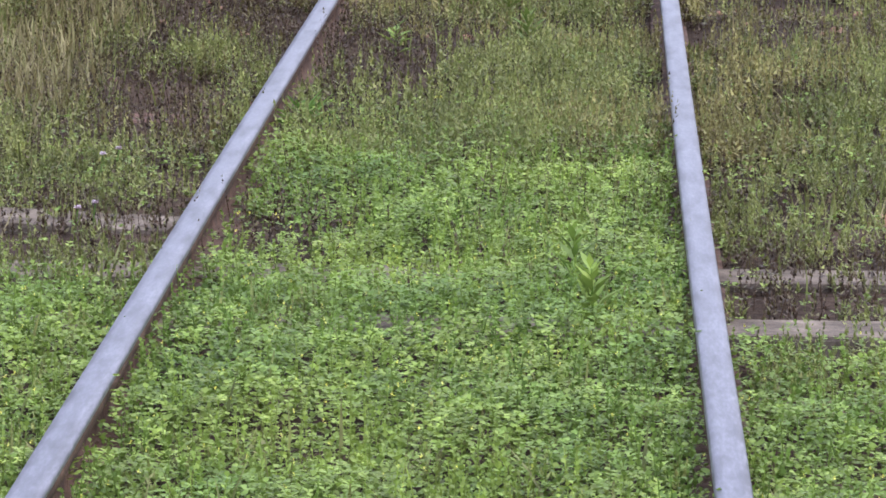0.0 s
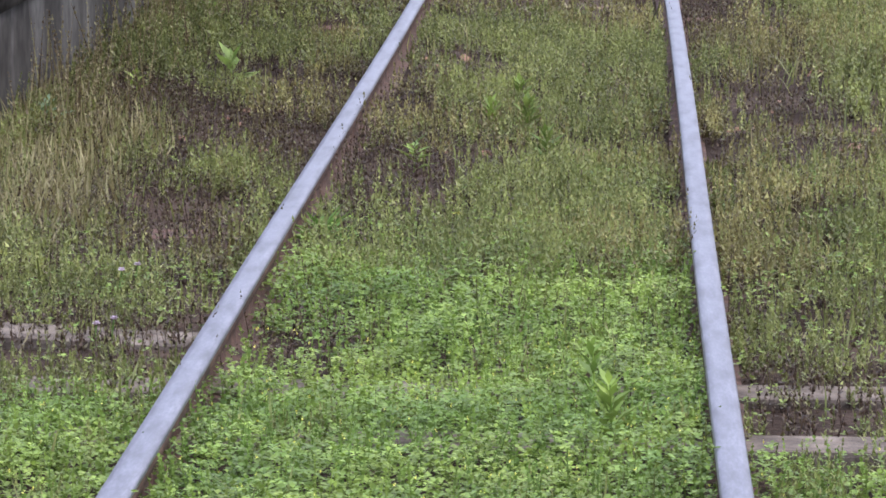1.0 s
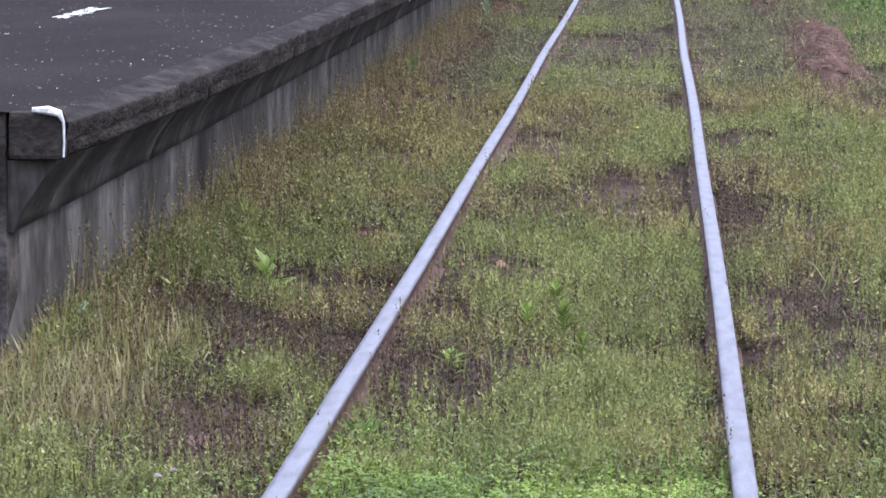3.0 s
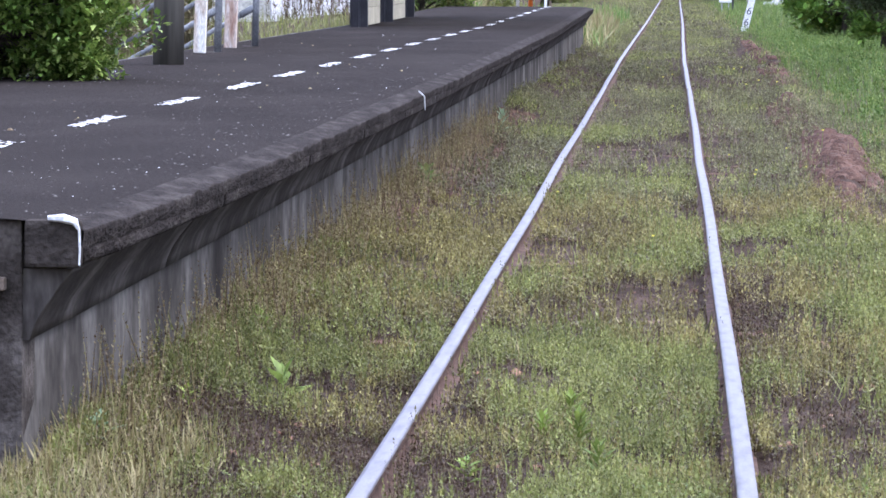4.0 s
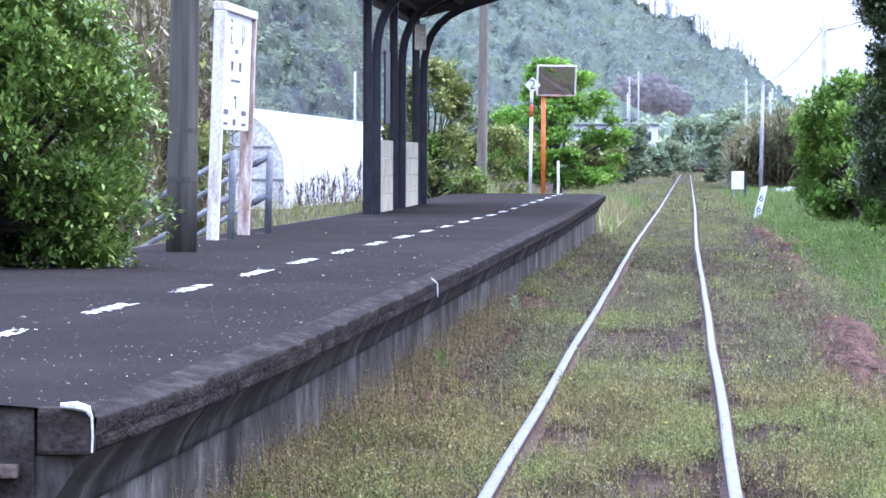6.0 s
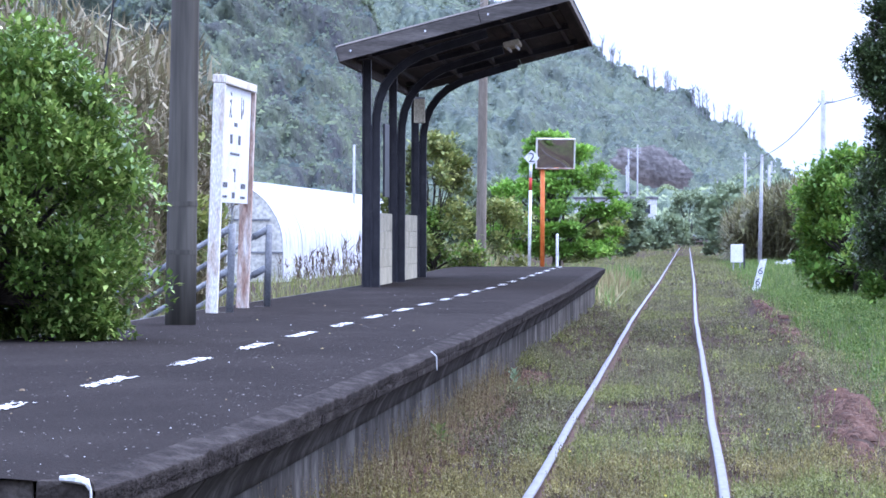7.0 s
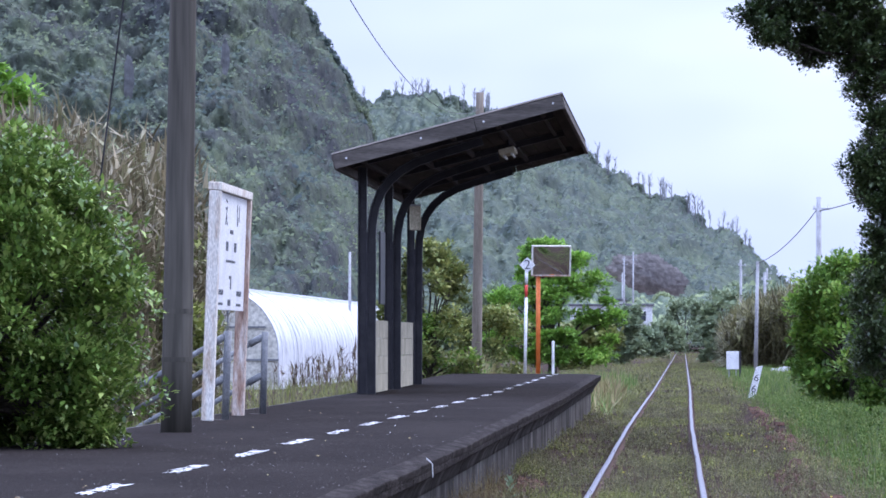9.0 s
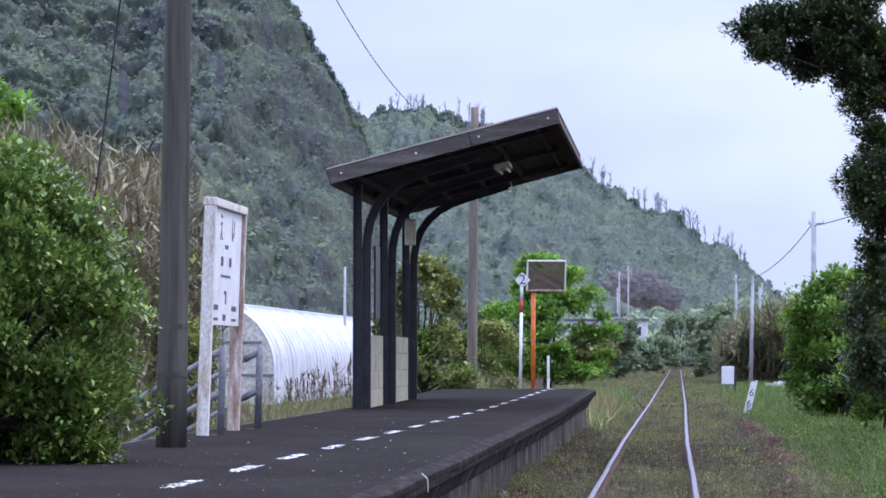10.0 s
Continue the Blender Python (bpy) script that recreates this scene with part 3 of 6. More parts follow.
def closed_bar(name, prof, ys, x_of, material, rough):
    """A closed profile carried along the platform, its faces slightly uneven."""
    V = []
    for y in ys:
        ex = x_of(y)
        for px, pz in prof:
            w = rough * (1.6 * noise.noise(Vector((px * 6, y * 0.9, pz * 9))) + 0.6 * noise.noise(Vector((px * 20, y * 4, pz * 20))))
            V.append((ex + px + w, y, deck_z(y) + pz + 0.5 * w))
    n, m = len(prof), len(ys)
    i = np.arange(n)
    F = np.concatenate([np.stack([r * n + i, r * n + (i + 1) % n, (r + 1) * n + (i + 1) % n, (r + 1) * n + i], -1) for r in range(m - 1)])
    ob = array_mesh(name, V, F, material, platform, smooth=True)
    bm = bmesh.new()
    bm.from_mesh(ob.data)
    bm.verts.ensure_lookup_table()
    bm.faces.new([bm.verts[k] for k in range(n)])
    bm.faces.new([bm.verts[(m - 1) * n + k] for k in range(n - 1, -1, -1)])
    bmesh.ops.recalc_face_normals(bm, faces=bm.faces)
    bm.to_mesh(ob.data)
    bm.free()


def build_kerb(y0, y1):
    """One length of edge slab and the curved haunch that carries it."""
    ys = np.append(np.arange(y0 + (0.006 if y0 > PY0 else 0.03), y1 - 0.004, 0.12 if y0 < 45 else 0.4), y1 - 0.006)
    slab = [(-0.16, -0.045), (-0.05, -0.055), (-0.016, -0.07), (-0.014, -0.1), (-0.014, -0.135), (-0.02, -0.149), (-0.034, -0.156), (-0.1, -0.158), (-0.4, -0.158), (-0.4, -0.05)]
    closed_bar("edge_slab", slab, ys, edge_x, M_EDGE, 0.008)
    curve = [(0.135, -0.163), (0.118, -0.185), (0.09, -0.22), (0.058, -0.262), (0.03, -0.305), (0.012, -0.35), (0.004, -0.385), (-0.15, -0.39), (-0.15, -0.163)]
    closed_bar("haunch", curve, ys, lambda y: edge_x(y) * 0.12 + wall_x(y) * 0.88, M_HAUNCH, 0.006)


yy = PY0
while yy < PY1 - 0.5:
    build_kerb(yy, min(yy + 3.6, PY1))
    yy += 3.6


V, F = extrude_profile([(0, 0.47), (0, 0.2), (0.004, -0.1), (0, -0.5), (-0.22, -0.5), (-0.22, 0.47)], np.arange(PY0 + 0.04, PY1 - 0.26, 0.4), wall_x, True)
array_mesh("retaining_wall", V, F, M_CONCRETE, platform, "streaked grey concrete wall under the deck")
# end face with its stepped block and rear wall
bm = box(bmesh.new(), -4.78, -2.028, PY0 + 0.012, PY0 + 0.3, -0.5, 0.75, 0.006)
part("end_wall", bm, M_ENDSTAIN, platform)
bm = box(bmesh.new(), -4.5, -2.075, PY0 - 0.05, PY0 + 0.008, 0.53, 0.572, 0.008)
part("ledge", bm, M_SLEEPER, platform, "pale concrete ledge on the end wall")
bm = box(bmesh.new(), -2.015, -1.838, PY0 - 0.03, PY0 + 0.026, 0.602, 0.752, 0.014)
part("end_block", bm, M_ENDSTAIN, platform)
bm = box(bmesh.new(), -4.78, -2.1, PY1 - 0.25, PY1 - 0.05, -0.5, 0.70, 0.015)
part("far_end_wall", bm, M_CONCRETE, platform)
bm = box(bmesh.new(), -4.86, -4.70, PY0 + 0.3, PY1 - 0.3, -0.5, 0.755, 0.01)
part("rear_kerb", bm, M_SLAB, platform)


def paint_patch(name, x0, x1, y0, y1, label, seed, z=PZ + 0.007):
    """A worn painted stripe: a sheet with a frayed outline and bare spots."""
    nx, ny = 10, 40
    xs, ys = np.linspace(x0, x1, nx + 1), np.linspace(y0, y1, ny + 1)
    bm = bmesh.new()
    grid = [[bm.verts.new((x + rng.uniform(-1, 1) * 0.006, y + rng.uniform(-1, 1) * 0.015, z + deck_z(y) - PZ + 0.006 * (float(fbm(np.array(x * 0.8), np.array(y * 0.35), 21)) - 0.5))) for y in ys] for x in xs]
    for a in range(nx):
        for b in range(ny):
            u, v = abs((a + 0.5) / nx * 2 - 1), abs((b + 0.5) / ny * 2 - 1)
            if value_noise(np.array((a + seed) * 0.9), np.array((b + seed) * 0.55), 5) + rng.uniform(-0.3, 0.3) > 0.46 + 0.6 * max(u ** 3, v ** 8):
                bm.faces.new((grid[a][b], grid[a + 1][b], grid[a + 1][b + 1], grid[a][b + 1]))
    for v in [v for v in bm.verts if not v.link_faces]:
        bm.verts.remove(v)
    return tagged(part(name, bm, M_WHITELINE), label, "line", "white dashes along the platform", "structure")


for k in range(21):
    yc = 19.45 + 3.72 * k
    paint_patch("white_dash", -3.01 + 0.0045 * (yc - 19), -2.88 + 0.0045 * (yc - 19), yc - 0.95, yc + 0.95, "worn white painted dash on the dark platform deck", k * 17)


def white_bar(pts, width, name, label):
    bm = bmesh.new()
    sweep(bm, pts, width, 6)
    return tagged(part(name, bm, M_WHITELINE), label, "line", kind="structure")


white_bar([(-1.94, 14.165, 0.757), (-1.89, 14.165, 0.757), (-1.855, 14.16, 0.747), (-1.842, 14.16, 0.72), (-1.84, 14.16, 0.66), (-1.842, 14.16, 0.612)], [0.009, 0.014, 0.012, 0.004, 0.0035, 0.003], "white_corner_mark", "white paint line round the worn platform corner")
white_bar([(-1.69, 30.3, 0.746), (-1.652, 30.3, 0.71), (-1.648, 30.3, 0.62)], [0.003, 0.004, 0.003], "white_edge_mark", "thin white paint line over the platform edge")

# ---- platform things ----


def wooden_pole(name, x, y, z0, h, r0, r1, material, label, lean=0.0, collars=()):
    t = thing(name, label, "pole", (x, y, z0))
    bm = bmesh.new()
    sweep(bm, [(lean * k / 10, 0, h * k / 10) for k in range(11)], [r0 + (r1 - r0) * k / 10 for k in range(11)], 20)
    part("shaft", bm, material, t, smooth=True)
    for z in collars:
        bm = bmesh.new()
        rr = r0 + (r1 - r0) * z / h
        sweep(bm, [(lean * z / h, 0, z - 0.02), (lean * z / h, 0, z + 0.02)], rr + 0.004, 20)
        part("metal_band", bm, M_GALV if z > 2.2 else M_POLE, t)
    return t


wooden_pole("utility_pole", -4.19, 37.9, 0.74, 7.0, 0.13, 0.092, M_POLE, "thick grey-brown weathered wooden pole standing on the platform", 0.09, (0.62, 1.02))
wooden_pole("utility_pole", -4.43, 98.5, 0.5, 6.35, 0.115, 0.085, M_POLE2, "brown weathered wooden pole with an insulator near its top", 0.06)


def text_mesh(body, size, m, material, parent, name="letter"):
    cu = bpy.data.curves.new(name, 'FONT')
    cu.body, cu.size, cu.extrude, cu.align_x, cu.align_y = body, size, 0.002, 'CENTER', 'CENTER'
    tmp = bpy.data.objects.new(name, cu)
    scene.collection.objects.link(tmp)
    dg = bpy.context.evaluated_depsgraph_get()
    me = bpy.data.meshes.new_from_object(tmp.evaluated_get(dg))
    bpy.data.objects.remove(tmp)
    me.transform(m)
    me.materials.clear()
    return finish(new(name, me), material, parent)


def station_sign():
    t = thing("station_sign", "rust-streaked white station name board on two steel posts", "sign", (-4.5, 43.4, PZ))
    y1 = 3.0
    bm = box(bmesh.new(), -0.055, 0.055, -0.06, 0.06, 0, 2.18, 0.006)
    part("post", bm, M_RUSTYWHITE, t)
    bm = box(bmesh.new(), -0.06, 0.06, y1 - 0.06, y1 + 0.06, 0, 2.18, 0.006)
    part("post", bm, M_RUST, t, "heavily rusted post")
    bm = box(bmesh.new(), -0.065, 0.065, -0.06, y1 + 0.06, 2.183, 2.262, 0.01)
    part("top_rail", bm, M_RUSTYWHITE, t)
    bm = box(bmesh.new(), -0.02, 0.02, 0.065, y1 - 0.065, 1.055, 2.18, 0.004)
    board = part("board", bm, M_WHITE, t, "white enamel board with dark lettering")
    face = Matrix(((0, 0, 1, 0.022), (1, 0, 0, 0), (0, 1, 0, 0), (0, 0, 0, 1)))
    for ch, y, z, s in (("え", 0.9, 1.98, 0.3), ("い", 2.05, 1.98, 0.3)):
        text_mesh(ch, s, Matrix.Translation((0, y, z)) @ face, M_INK, board)
    for y0, ya, z0, za in ((1.3, 1.65, 1.8, 1.84), (0.95, 1.2, 1.63, 1.72), (1.75, 2.0, 1.63, 1.72), (1.0, 1.95, 1.52, 1.545), (1.35, 1.6, 1.36, 1.39), (1.48, 1.58, 1.26, 1.36), (0.35, 0.85, 1.2, 1.25), (2.15, 2.65, 1.2, 1.25), (0.35, 0.85, 1.1, 1.125), (2.15, 2.65, 1.1, 1.125), (1.3, 1.6, 1.1, 1.16)):
        bm = bmesh.new()
        n = max(2, int((ya - y0) / 0.16))
        for k in range(n):
            a = y0 + (ya - y0) * k / n
            box(bm, 0.0205, 0.024, a, a + (ya - y0) / n * 0.72, z0, za)
        part("lettering_bar", bm, M_INK, board)
    t.rotation_euler = (0, radians(1.9), 0)
    return t


station_sign()


def handrail(x, y, label):
    t = thing("stair_handrail", label, "handrail", (x, y, PZ - 0.02), "handrails of the platform steps")
    bm = bmesh.new()
    sweep(bm, [(0, 0, 0), (0, 0, 0.87)], 0.036, 14)
    part("post", bm, M_PIPE, t, smooth=True)
    bm = bmesh.new()
    sweep(bm, [(-2.1, 0, -1.3), (-2.1, 0, -0.42)], 0.036, 14)
    part("post", bm, M_PIPE, t, smooth=True)
    for z in (0.82, 0.42):
        bm = bmesh.new()
        sweep(bm, [(-0.02, 0, z), (-1.0, 0, z - 0.6), (-2.2, 0, z - 1.32)], 0.026, 12)
        part("pipe", bm, M_PIPE, t, smooth=True)
        bm = bmesh.new()
        sweep(bm, [(-0.16, 0, z - 0.085), (-0.03, 0, z - 0.005)], 0.036, 12)
        part("joint_sleeve", bm, M_PIPE, t, smooth=True)
    bm = box(bmesh.new(), -0.13, 0.13, -0.13, 0.13, -0.05, 0.02, 0.01)
    part("concrete_foot", bm, M_SLAB, t)
    t.rotation_euler = (0, radians(1.5), 0)
    return t


handrail(-4.38, 43.9, "grey-blue pipe handrail going down from the platform")
handrail(-4.36, 47.6, "grey-blue pipe handrail going down from the platform")


def i_beam(bm, path, depth, width):
    """A rolled section along a path in the x-z plane: one closed outline of two flanges and a web."""
    P = [Vector(p) for p in path]
    D, W, K, t, w = depth / 2, width / 2, width * 0.4, 0.014, 0.008
    outline = ((-D, -W), (-D, W), (t - D, W), (t - D, w), (D - t, w), (D - t, K), (D, K), (D, -K), (D - t, -K), (D - t, -w), (t - D, -w), (t - D, -W))
    rings = []
    for i, p in enumerate(P):
        d = (P[min(i + 1, len(P) - 1)] - P[max(i - 1, 0)]).normalized()
        across = Vector((d.z, 0, -d.x))
        rings.append([bm.verts.new(p + across * a + Vector((0, b, 0))) for a, b in outline])
    for q, r in zip(rings, rings[1:]):
        for k in range(12):
            bm.faces.new((q[k], q[(k + 1) % 12], r[(k + 1) % 12], r[k]))
    bm.faces.new(rings[0][::-1])
    bm.faces.new(rings[-1])
    return bm


def shelter():
    t = thing("platform_shelter", "open platform shelter with bent black rail posts and weathered board roof", "shelter", (0, 0, 0))
    arm = [(-4.42, 0, 0.755), (-4.42, 0, 2.0), (-4.42, 0, 3.0), (-4.41, 0, 3.2), (-4.37, 0, 3.42), (-4.29, 0, 3.62), (-4.17, 0, 3.79), (-4.0, 0, 3.94), (-3.78, 0, 4.06), (-3.5, 0, 4.16), (-3.2, 0, 4.25), (-2.85, 0, 4.36)]
    for y in (65.1, 70.9, 76.7):
        bm = bmesh.new()
        i_beam(bm, [(a, y, c) for a, _, c in arm], 0.125, 0.115)
        part("bent_post", bm, M_BLACKSTEEL, t)
        bm = bmesh.new()
        i_beam(bm, [(-4.55, y, 0.755), (-4.55, y, 3.98)], 0.125, 0.115)
        part("rear_post", bm, M_BLACKSTEEL, t)
        for z in (1.9, 3.0):
            bm = box(bmesh.new(), -4.52, -4.46, y - 0.04, y + 0.04, z - 0.05, z + 0.05, 0.004)
            part("spacer", bm, M_BLACKSTEEL, t)
        bm = bmesh.new()
        i_beam(bm, [(-4.7, y, 4.02), (-1.85, y, 4.735)], 0.1, 0.08)
        part("rafter", bm, M_BLACKSTEEL, t)
    y0, y1 = 63.5, 78.6
    xr, zr, xf, zf = -4.79, 3.94, -1.69, 4.765
    sl = (zf - zr) / (xf - xr)
    tilt = Matrix.Translation((xr, 0, zr)) @ Matrix.Rotation(-math.atan(sl), 4, 'Y')
    L = math.hypot(xf - xr, zf - zr)
    n = 18
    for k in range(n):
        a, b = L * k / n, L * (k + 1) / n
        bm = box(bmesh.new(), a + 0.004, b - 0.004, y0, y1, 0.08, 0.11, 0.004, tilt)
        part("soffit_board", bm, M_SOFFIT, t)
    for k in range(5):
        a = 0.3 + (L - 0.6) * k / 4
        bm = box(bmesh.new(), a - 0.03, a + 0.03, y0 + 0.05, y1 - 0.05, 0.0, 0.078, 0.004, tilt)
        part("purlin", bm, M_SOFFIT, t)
    # end fascias in two lengths each, eave boards, sheet on top
    for y in (y0 - 0.05, y1):
        for a, b in ((-0.03, L * 0.62), (L * 0.62 + 0.006, L + 0.03)):
            bm = box(bmesh.new(), a, b, y, y + 0.05, -0.04, 0.15, 0.008, tilt)
            part("fascia_board", bm, M_ROOFWOOD, t, "weathered grey fascia board")
    for a in (-0.05, L):
        bm = box(bmesh.new(), a, a + 0.05, y0, y1, -0.05, 0.15, 0.008, tilt)
        part("eave_board", bm, M_ROOFWOOD, t)
    bm = bmesh.new()
    nx, rows = 8, []
    for j in range(160):
        y = y0 - 0.04 + (y1 - y0 + 0.08) * j / 159
        rows.append([bm.verts.new(tilt @ Vector((-0.04 + (L + 0.1) * i / nx, y, 0.165 + (0.018 if j % 2 else -0.008)))) for i in range(nx + 1)])
    for q, s in zip(rows, rows[1:]):
        for i in range(nx):
            bm.faces.new((q[i], q[i + 1], s[i + 1], s[i]))
    ob = part("roof_sheet", bm, M_ROOFWOOD, t, "grey weathered corrugated roof sheet")
    so = ob.modifiers.new("thick", 'SOLIDIFY')
    so.thickness = 0.012
    for a in (0.15, L * 0.38, L * 0.66, L - 0.1):
        bm = bmesh.new()
        sweep(bm, [tilt @ Vector((a, y0 - 0.052, 0.07)), tilt @ Vector((a, y0 - 0.066, 0.07))], 0.014, 10)
        part("bolt_head", bm, M_WHITE, t)
    for ya, yb in ((65.35, 70.6), (71.15, 76.4)):
        for za, zb in ((0.765, 1.025), (1.029, 1.29), (1.294, 1.555), (1.559, 1.82)):
            bm = box(bmesh.new(), -4.53, -4.48, ya + 0.3, yb - (0.9 if ya < 70 else 0.2), za, zb, 0.008)
            part("back_panel", bm, M_PANEL, t, "cream precast concrete panel")
    bm = box(bmesh.new(), -4.38, -4.35, 66.0, 67.0, 2.05, 3.1, 0.004)
    part("notice_frame", bm, M_BLACKSTEEL, t)
    return t


shelter()


def lamp_fixture():
    t = thing("shelter_lamp", "dull white fluorescent lamp fitting under the shelter roof", "lamp", (-2.62, 68.5, 4.36))
    m = Matrix.Rotation(-0.25, 4, 'Y')
    bm = box(bmesh.new(), -0.12, 0.12, -0.55, 0.55, -0.06, 0.02, 0.015, m)
    part("housing", bm, M_PANEL, t)
    for x in (-0.06, 0.06):
        bm = bmesh.new()
        sweep(bm, [m @ Vector((x, -0.52, -0.085)), m @ Vector((x, 0.52, -0.085))], 0.02, 10)
        part("tube", bm, M_WHITE, t)
    bm = box(bmesh.new(), -0.02, 0.02, -0.02, 0.02, 0.0, 0.22, 0.003)
    part("hanger", bm, M_BLACKSTEEL, t)
    t2 = thing("meter_box", "small grey-white box strapped to a shelter post", "box", (-4.46, 76.4, 3.56))
    bm = box(bmesh.new(), -0.09, 0.09, -0.09, 0.09, -0.2, 0.2, 0.02)
    part("casing", bm, M_PANEL, t2)
    bm = box(bmesh.new(), -0.1, 0.1, -0.1, 0.1, 0.2, 0.23, 0.008)
    part("cap", bm, M_GALV, t2)


lamp_fixture()


def traffic_mirror():
    t = thing("convex_mirror", "rectangular convex mirror with rusty rim on an orange post", "mirror", (-3.66, 116.0, 0.6))
    bm = bmesh.new()
    sweep(bm, [(0, 0, 0), (0, 0, 2.85)], 0.055, 14)
    part("post", bm, M_ORANGE, t, "orange painted steel post", True)
    zc, w, h = 2.95, 0.47, 0.36
    tip = Matrix.Translation((0.32, -0.02, zc)) @ Matrix.Rotation(radians(11), 4, 'Z') @ Matrix.Rotation(radians(8.0), 4, 'X')
    bm = bmesh.new()
    nx, nz = 16, 12
    g = [[bm.verts.new(tip @ Vector((w * (2 * i / nx - 1), -0.05 - 0.018 * (1 - (2 * i / nx - 1) ** 2) * (1 - (2 * j / nz - 1) ** 2), h * (2 * j / nz - 1)))) for j in range(nz + 1)] for i in range(nx + 1)]
    for i in range(nx):
        for j in range(nz):
            bm.faces.new((g[i][j], g[i + 1][j], g[i + 1][j + 1], g[i][j + 1]))
    part("mirror_face", bm, M_MIRROR, t, "dull convex mirror face", True)
    for a in ((-w - 0.03, w + 0.03, h, h + 0.03), (-w - 0.03, w + 0.03, -h - 0.03, -h)):
        bm = box(bmesh.new(), a[0], a[1], -0.09, 0.02, a[2], a[3], 0.008, tip)
        part("rim", bm, M_RUSTYWHITE if a[2] > 0 else M_RUST, t)
    for a in ((-w - 0.03, -w), (w, w + 0.03)):
        bm = box(bmesh.new(), a[0], a[1], -0.09, 0.02, -h, h, 0.008, tip)
        part("rim", bm, M_RUSTYWHITE, t)
    bm = box(bmesh.new(), -w, w, -0.03, 0.015, -h, h, 0.004, tip)
    part("back_plate", bm, M_ORANGE, t)
    bm = box(bmesh.new(), -0.08, 0.4, -0.03, 0.03, 2.54, 2.6, 0.006)
    part("bracket", bm, M_ORANGE, t)
    return t


traffic_mirror()


def stop_marker():
    t = thing("stop_marker", "diamond stop sign numbered two on a red-banded white post", "sign", (-3.7, 107.6, 0.68))
    for z0, z1, mt in ((0, 1.86, M_WHITE), (1.862, 2.16, M_RED), (2.162, 2.5, M_WHITE)):
        bm = bmesh.new()
        sweep(bm, [(0.012 * z0, 0, z0), (0.012 * z1, 0, z1)], 0.036, 12)
        part("post_section", bm, mt, t, smooth=True)
    m = Matrix.Translation((0.05, -0.045, 2.62)) @ Matrix.Rotation(pi / 4, 4, 'Y')
    bm = box(bmesh.new(), -0.13, 0.13, -0.012, 0.012, -0.13, 0.13, 0.004, m)
    plate = part("plate", bm, M_WHITE, t, "white diamond plate")
    text_mesh("2", 0.32, Matrix.Translation((0.05, -0.061, 2.62)) @ Matrix.Rotation(pi / 2, 4, 'X'), M_INK, plate)
    t2 = thing("marker_post", "short white marker post at the platform end", "post", (-3.28, 115.9, 0.4))
    bm = bmesh.new()
    sweep(bm, [(0, 0, 0), (0, 0, 1.1), (0, 0, 1.13)], [0.035, 0.035, 0.02], 12)
    part("shaft", bm, M_WHITE, t2)
    return t


stop_marker()


def distance_post():
    t = thing("distance_post", "leaning white wooden distance post beside the track", "post", (1.9, 129.6, -0.1))
    m = Matrix.Rotation(radians(14), 4, 'Y')
    bm = box(bmesh.new(), -0.1, 0.1, -0.06, 0.06, 0, 0.95, 0.006, m)
    for v in bm.verts:
        if v.co.z > 0.85:
            v.co.z += (v.co.x - 0.22) * 0.5
    body = part("shaft", bm, M_WHITE, t)
    for z in (0.62, 0.3):
        text_mesh("6", 0.3, m @ Matrix.Translation((0, -0.064, z)) @ Matrix.Rotation(pi / 2, 4, 'X'), M_INK, body)
    t2 = thing("relay_box", "pale metal equipment box on two thin legs", "box", (2.13, 200.0, -0.1))
    bm = box(bmesh.new(), -0.27, 0.27, -0.2, 0.2, 0.42, 1.2, 0.02)
    part("cabinet", bm, M_WHITE, t2)
    bm = box(bmesh.new(), 0.28, 0.36, -0.2, 0.25, 0.0, 1.22, 0.01)
    part("dark_side_board", bm, M_BLACKSTEEL, t2)
    for x in (-0.15, 0.15):
        bm = box(bmesh.new(), x - 0.03, x + 0.03, -0.03, 0.03, 0, 0.42, 0.004)
        part("leg", bm, M_GALV, t2)
    return t


distance_post()


def far_pole(x, y, z0, h, r, label, arms=1, material=M_CEMENTPOLE, lean=0.0):
    t = thing("power_pole", label, "pole", (x, y, z0), "power poles along the line")
    bm = bmesh.new()
    sweep(bm, [(0, 0, 0), (lean * 0.5, 0, h * 0.5), (lean, 0, h)], [r, r * 0.85, r * 0.7], 14)
    part("shaft", bm, material, t, smooth=True)
    for k in range(arms):
        bm = box(bmesh.new(), lean - 0.25, lean + 0.5, -0.03, 0.03, h - 0.55 - 0.6 * k, h - 0.48 - 0.6 * k, 0.006)
        part("crossarm", bm, M_GALV, t)
        for a in (-0.2, 0.4):
            bm = bmesh.new()
            sweep(bm, [(lean + a, 0, h - 0.48 - 0.6 * k), (lean + a, 0, h - 0.36 - 0.6 * k)], 0.035, 8)
            part("insulator", bm, M_WHITE, t)
    return t


far_pole(5.85, 200, 0, 7.8, 0.15, "pale cement power pole rising over the trees", 1)
far_pole(3.75, 240, 0, 5.7, 0.11, "thin pale cement pole beside the line", 0, lean=0.1)
for x, y, h in ((5.2, 420, 9.0), (6.5, 520, 9.5), (3.5, 560, 8.0), (8.5, 470, 9), (-8.0, 620, 13), (-7.0, 640, 14), (-9.3, 700, 12), (5.8, 330, 6.5)):
    far_pole(x, y, 0, h, 0.14, "distant grey power pole", 2 if x < 0 else 1)
far_pole(-13.8, 190, 0, 5.2, 0.07, "thin pole behind the greenhouse", 0)


